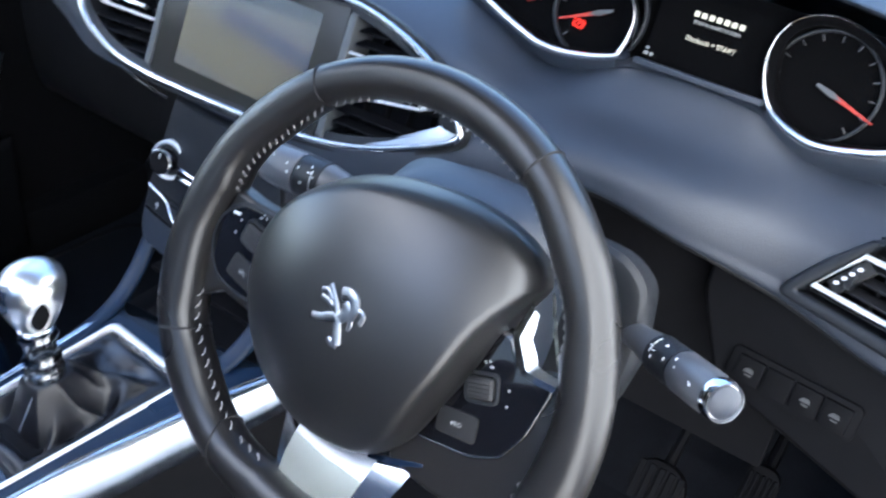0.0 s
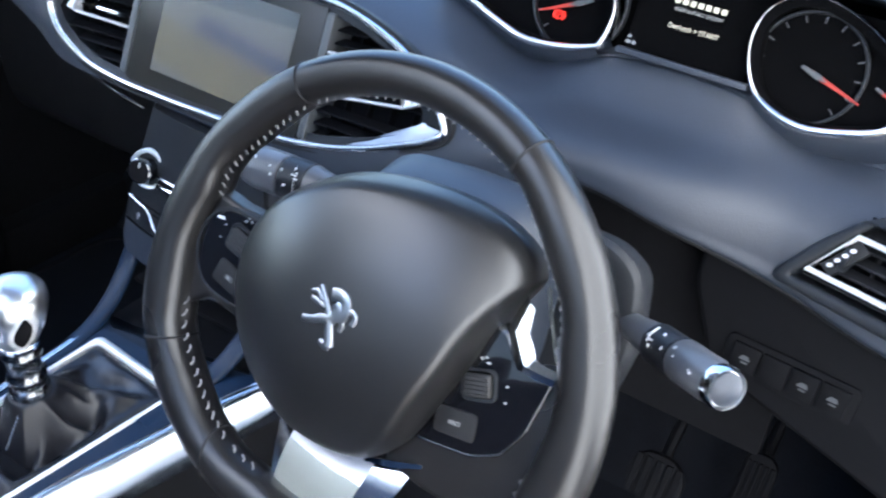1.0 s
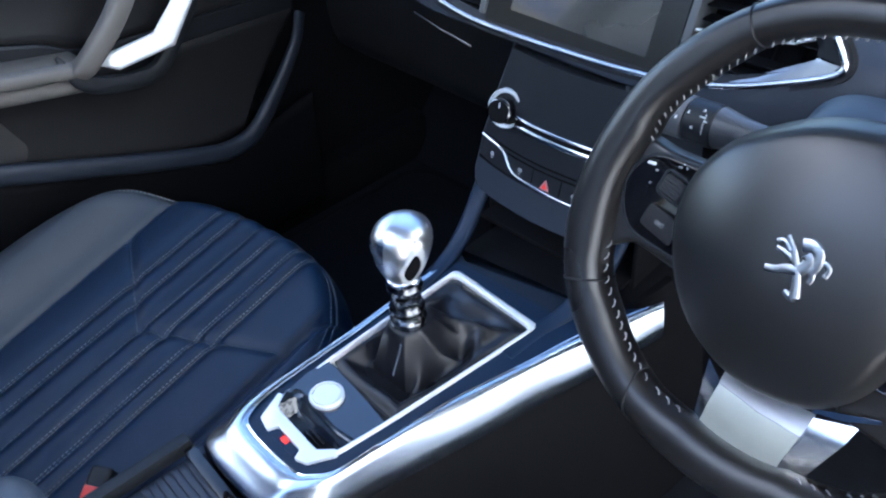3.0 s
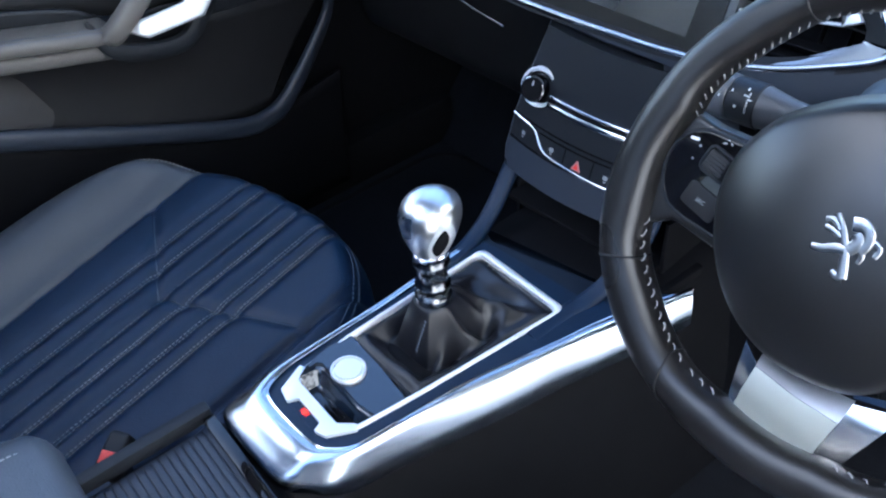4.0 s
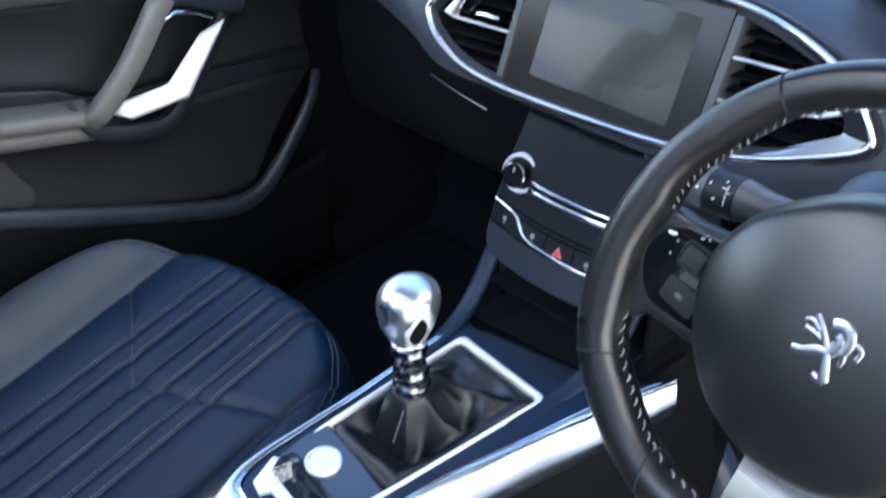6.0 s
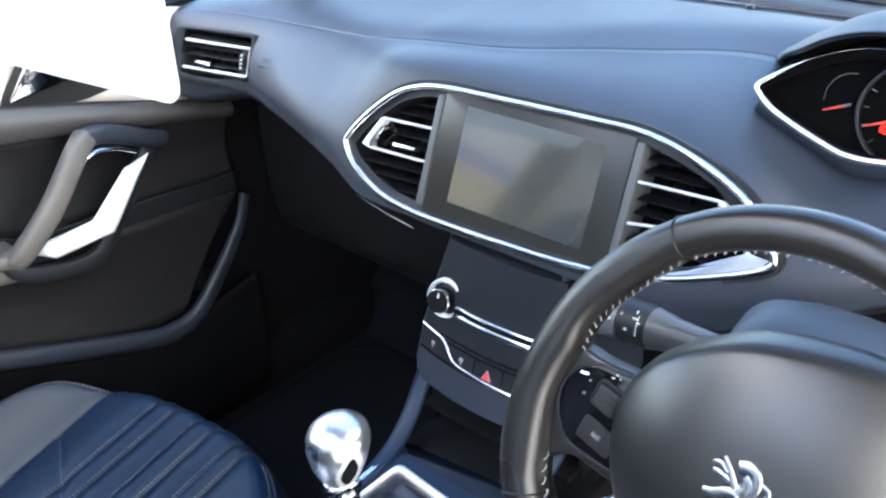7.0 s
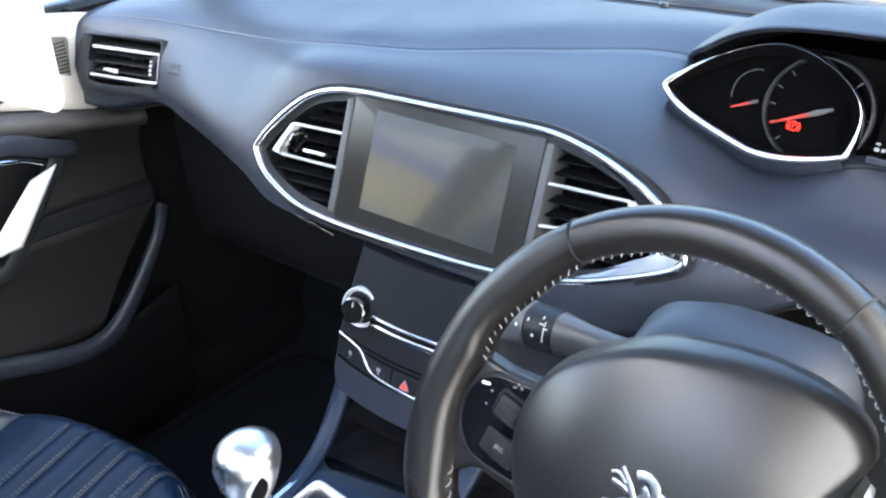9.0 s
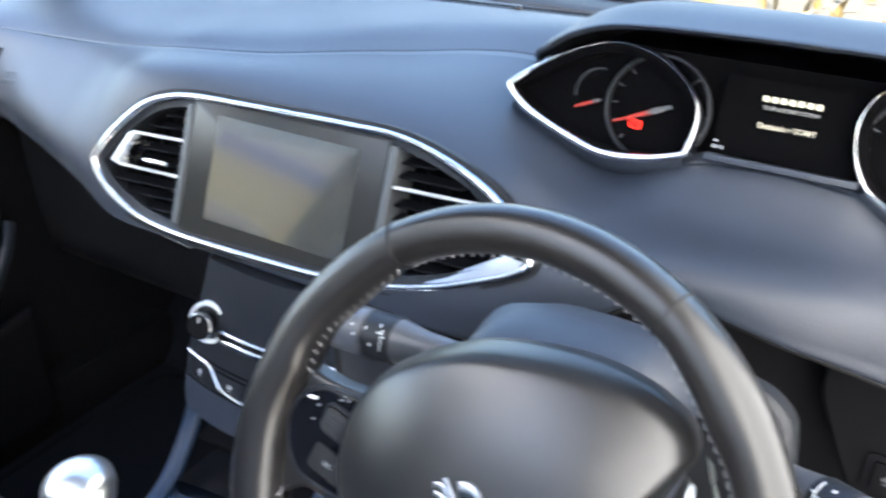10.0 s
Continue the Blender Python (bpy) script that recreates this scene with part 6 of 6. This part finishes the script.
for s in (-1, 1):
    part("c_pillar", sweep("c_pillar", [(s * 0.72, -1.78, 0.98), (s * 0.68, -1.84, 1.20), (s * 0.60, -1.92, 1.44)], ring(0.16, 12, 0.03, 3), up=(1, 0, 0)), HEADLINER, shell)
    pane = part("rear_side_glass", pydata("rear_side_glass", [(s * 0.705, -1.02, 1.02), (s * 0.705, -1.70, 1.02), (s * 0.62, -1.80, 1.42), (s * 0.62, -1.02, 1.42)], [(0, 1, 2, 3)]), TINT, shell, "dark tinted rear side glass")
tail = part("tailgate_glass", pydata("tailgate_glass", [(-0.70, -2.05, 1.02), (0.70, -2.05, 1.02), (0.60, -2.02, 1.45), (-0.60, -2.02, 1.45)], [(0, 1, 2, 3)]), TINT, shell, "dark tinted tailgate glass")
part("cowl", box(1.44, 0.20, 0.03, 0.0), DARK, shell, m=pose(0, 0.585, 0.978, -4, 0, 0))
part("bonnet", surface("bonnet", [[(x, y, 0.965 - 0.42 * (y - 0.66) - 0.03 * (x / 0.7) ** 2) for x in (-0.8 + 0.1 * i for i in range(17))] for y in (0.66, 0.8, 1.0, 1.2, 1.4)], angle=60), PAINT, shell)
# unseen ceiling; its middle is left open to admit sky light
_cx, _cy = (-0.62, -0.42, 0.42, 0.62), (-2.10, -1.50, -0.42, -0.06)
_cv = [(x, y, z) for z in (1.44, 1.46) for y in _cy for x in _cx]
_cf = []
for _j in range(3):
    for _i in range(3):
        if _i == 1 and _j == 1:
            continue
        _q = (_j * 4 + _i, _j * 4 + _i + 1, _j * 4 + _i + 5, _j * 4 + _i + 4)
        _cf += [_q, tuple(16 + k for k in _q[::-1])]
for _p, _r in ((5, 6), (6, 10), (10, 9), (9, 5), (0, 3), (3, 15), (15, 12), (12, 0)):
    _cf.append((_p, _r, _r + 16, _p + 16))
ceiling = tagged(new("ceiling", pydata("ceiling", _cv, _cf)), "dark grey cloth headliner round an assumed glass roof panel", "ceiling", kind="structure")
ceiling.data.materials.append(HEADLINER)
part("roof_skin", pydata("roof_skin", [(x * 1.03, y, z + 0.022) for x, y, z in _cv], _cf), PAINT, shell)
ws = tagged(new("window_1", pydata("window_1", [(-0.70, 0.50, 0.990), (0.70, 0.50, 0.990), (0.60, -0.06, 1.44), (-0.60, -0.06, 1.44)], [(0, 1, 2, 3)])), "clear raked windscreen above the dashboard", "windscreen", kind="structure")
ws.data.materials.append(PANE)
ws.visible_shadow = False
sw = tagged(new("window_2", pydata("window_2", [(-0.705, -0.95, 1.04), (-0.705, 0.20, 0.985), (-0.66, 0.10, 1.15), (-0.615, -0.20, 1.42), (-0.615, -0.95, 1.42)], [(0, 1, 2, 3, 4)])), "clear side window in the passenger door", "car window", kind="structure")
sw.data.materials.append(PANE)
sw.visible_shadow = False
# assumed roof glass over the opening, out of view
roof = tagged(new("window_3", pydata("window_3", [(-0.43, -1.51, 1.452), (0.43, -1.51, 1.452), (0.43, -0.41, 1.452), (-0.43, -0.41, 1.452)], [(0, 1, 2, 3)])), "unseen glass roof panel, assumed to let sky light in", "roof window", kind="structure")
roof.data.materials.append(PANE)
roof.visible_shadow = False
trim_strip = thing("windscreen_seal", "black rubber seal along the windscreen base", "seal", kind="structure")
part("seal", sweep("seal", [(-0.72 + 0.08 * k, 0.502 - 0.06 * abs((k - 9) / 9) ** 2, 0.999) for k in range(19)], ring(0.014, 8, 0.010), up=(0, 0, 1)), RUBBER, trim_strip)

# glove box, mats, pedals
glove = thing("glove_box", "dark glove box door under the dashboard", "glove box")
gk = [[(x, 0.165 + 0.02 * ((x + 0.39) / 0.25) ** 2, 0.865) for x in (-0.66, -0.53, -0.40, -0.27, -0.13)], [(x, 0.172 + 0.01 * ((x + 0.39) / 0.25) ** 2, 0.77) for x in (-0.66, -0.53, -0.40, -0.27, -0.13)],
      [(x, 0.20, 0.62) for x in (-0.66, -0.53, -0.40, -0.27, -0.13)], [(x, 0.26, 0.57) for x in (-0.66, -0.53, -0.40, -0.27, -0.13)]]
part("door", surface("door", lerp_rows(gk, 5), angle=60), DARK, glove)
part("edge_lip", sweep("edge_lip", [(-0.427, 0.168, 0.739), (-0.36, 0.160, 0.733), (-0.306, 0.157, 0.729)], ring(0.0022, 6)), CHROME, glove, "thin metal edge")
mat_p = thing("floor_mat", "dark carpet floor mat with a bound edge", "floor mat", pose(-0.40, 0.08, 0.302))
part("carpet_pad", prism(rounded(0.46, 0.52, 0.06), 0, 0.008, 0.003), CARPET, mat_p)
part("binding", sweep("binding", [(x, y, 0.007) for x, y in rounded(0.46, 0.52, 0.06)], ring(0.005, 6), closed=True), DEEP, mat_p)
for x, lab in ((0.30, "ribbed rubber clutch pedal"), (0.447, "ribbed rubber brake pedal"), (0.545, "slim accelerator pedal")):
    pd = thing("pedal", lab + " in the footwell", "pedal", pose(x, 0.225, 0.480, 62, 0, 0) if x < 0.5 else pose(x, 0.285, 0.470, 62, 0, 0), group="pedals")
    w = 0.068 if x < 0.5 else 0.04
    hh = 0.060 if x < 0.5 else 0.10
    part("pad", prism(rounded(w, hh, w * 0.42, 6), -0.006, 0.006, 0.003), MATT, pd)
    for k in range(5):
        part("rib", box(w * 0.12, hh * 0.8, 0.004, 0.001, 1), MATT, pd, m=pose(w * (-0.36 + 0.18 * k), 0, 0.0075))
    part("arm", sweep("arm", [(0, 0.0, -0.006), (0, 0.06, -0.03), (0, 0.16, -0.06), (0, 0.26, -0.06)], ring(0.007, 8, 0.010)), MATT, pd)

# ---- loose things ----
PUNCH = mat("pale_eyelet", (0.70, 0.75, 0.77), 0.4, vary=0.05, scale=80)
sheet = thing("paper_sheet", "white rounded card hanging from the headliner", "card", pose(-0.245, -0.285, 1.255, 90, 0, 8))
part("card", prism(rounded(0.245, 0.37, 0.018), -0.0005, 0.0005), CARD, sheet)
for k in range(7):
    part("punch", turned("punch", [(0.0032, 0.0004), (0.0032, 0.0008), (0.0005, 0.0009)], 16), PUNCH, sheet, m=pose(0.083 - 0.037 * k, -0.146 + 0.0, 0))


# ---- outside ----
GROUND = mat("gravel_and_leaf_ground", (0.048, 0.041, 0.030), 0.9, vary=0.4, scale=3.0, tint=(0.070, 0.052, 0.028), bump=0.6, bump_scale=30)
LEAF = mat("autumn_leaves", (0.13, 0.13, 0.03), 0.6, vary=0.5, scale=4.0, tint=(0.20, 0.13, 0.03))
YLEAF = mat("fallen_yellow_leaves", (0.14, 0.090, 0.018), 0.7, vary=0.3, scale=8.0)
ground = tagged(new("ground", pydata("ground", [(-400, -400, 0), (400, -400, 0), (400, 400, 0), (-400, 400, 0)], [(0, 1, 2, 3)])), "brown gravelled drive strewn with fallen leaves", "ground", kind="structure")
ground.data.materials.append(GROUND)
RENDERED = mat("pale_rendered_wall", (0.80, 0.77, 0.72), 0.85, vary=0.06, scale=3.0, bump=0.4, bump_scale=60)
# ochre and blue made up for what the touchscreen mirrors
OCHRE_TONE = mat("ochre_reflection_tone", (0.72, 0.58, 0.32), 0.85, vary=0.12, scale=4.0, bump=0.4, bump_scale=60)
BLUE_STRIP = mat("blue_reflection_tone", (0.06, 0.12, 0.50), 0.5, vary=0.08, scale=6.0)
# unseen wall, added and sized to keep direct sun out of the cabin
wall = thing("shade_wall", "unseen pale wall added to shade the car, ochre at its foot", "wall", Matrix.Translation((-3.70, -4.74, 0)) @ pose(0, 0, 0, 0, 0, -42), kind="structure")
part("upper_render", box(3.05, 0.40, 6.7, 0.0), RENDERED, wall, m=pose(0, 0, 3.35))
# added colour areas, placed where the screen's reflected rays land
part("ochre_foot", box(3.09, 0.44, 2.02, 0.01), OCHRE_TONE, wall, "ochre foot added for the screen's reflection", m=pose(0, 0, 1.01))
part("blue_strip", box(0.90, 0.03, 0.12, 0.006), BLUE_STRIP, wall, "blue strip added for the screen's reflection", m=pose(-0.20, 0.235, 2.085))
# unseen reflector: an added pale wall that throws sunlight in from the right
east = thing("bounce_wall", "unseen pale wall added to bounce sunlight onto the wheel", "wall", pose(1.95, -2.60, 0, 0, 0, 3), kind="structure")
part("bounce_face", box(0.25, 9.4, 4.1, 0.01), RENDERED, east, m=pose(0, 0, 2.05))
part("coping", box(0.34, 9.5, 0.08, 0.015), RENDERED, east, "coping of the added bounce wall", m=pose(0, 0, 4.14))
rng = random.Random(5)


def leaves(name, n, place, size, material, label, category):
    vs, fs = [], []
    for k in range(n):
        p = place()
        q = Euler((rng.uniform(0, 6.3), rng.uniform(0, 6.3), rng.uniform(0, 6.3))).to_matrix()
        s = size * rng.uniform(0.6, 1.4)
        b = len(vs)
        for c in ((-s, 0, 0), (0, -s * 0.45, s * 0.1), (s, 0, 0), (0, s * 0.45, s * 0.1)):
            vs.append(tuple(p + q @ Vector(c)))
        fs.append((b, b + 1, b + 2, b + 3))
    me = bpy.data.meshes.new(name)
    me.from_pydata(vs, [], fs)
    me.materials.append(material)
    return tagged(new(name, me), label, category, kind="stuff")


def hedge_place(x0, y0, x1, y1, h, d):
    def f():
        t = rng.random()
        top = h * (0.8 + 0.25 * noise.noise(Vector((t * 9, x0, y0))))
        return Vector((x0 + (x1 - x0) * t + rng.gauss(0, d), y0 + (y1 - y0) * t + rng.gauss(0, d), top * rng.random() ** 0.8))
    return f


leaves("hedge", 9000, hedge_place(9, -14, 8, 12, 2.6, 0.6), 0.12, LEAF, "autumn hedge along the verge", "hedge")
leaves("hedge", 6000, hedge_place(-9, -10, -10, 14, 1.7, 0.5), 0.12, LEAF, "low autumn hedge across the drive", "hedge")
leaves("leaf_litter", 2500, lambda: Vector((rng.uniform(-6, 5), rng.uniform(-4, 9), 0.02 + 0.02 * rng.random())), 0.06, YLEAF, "fallen yellow leaves on the gravel", "leaves")
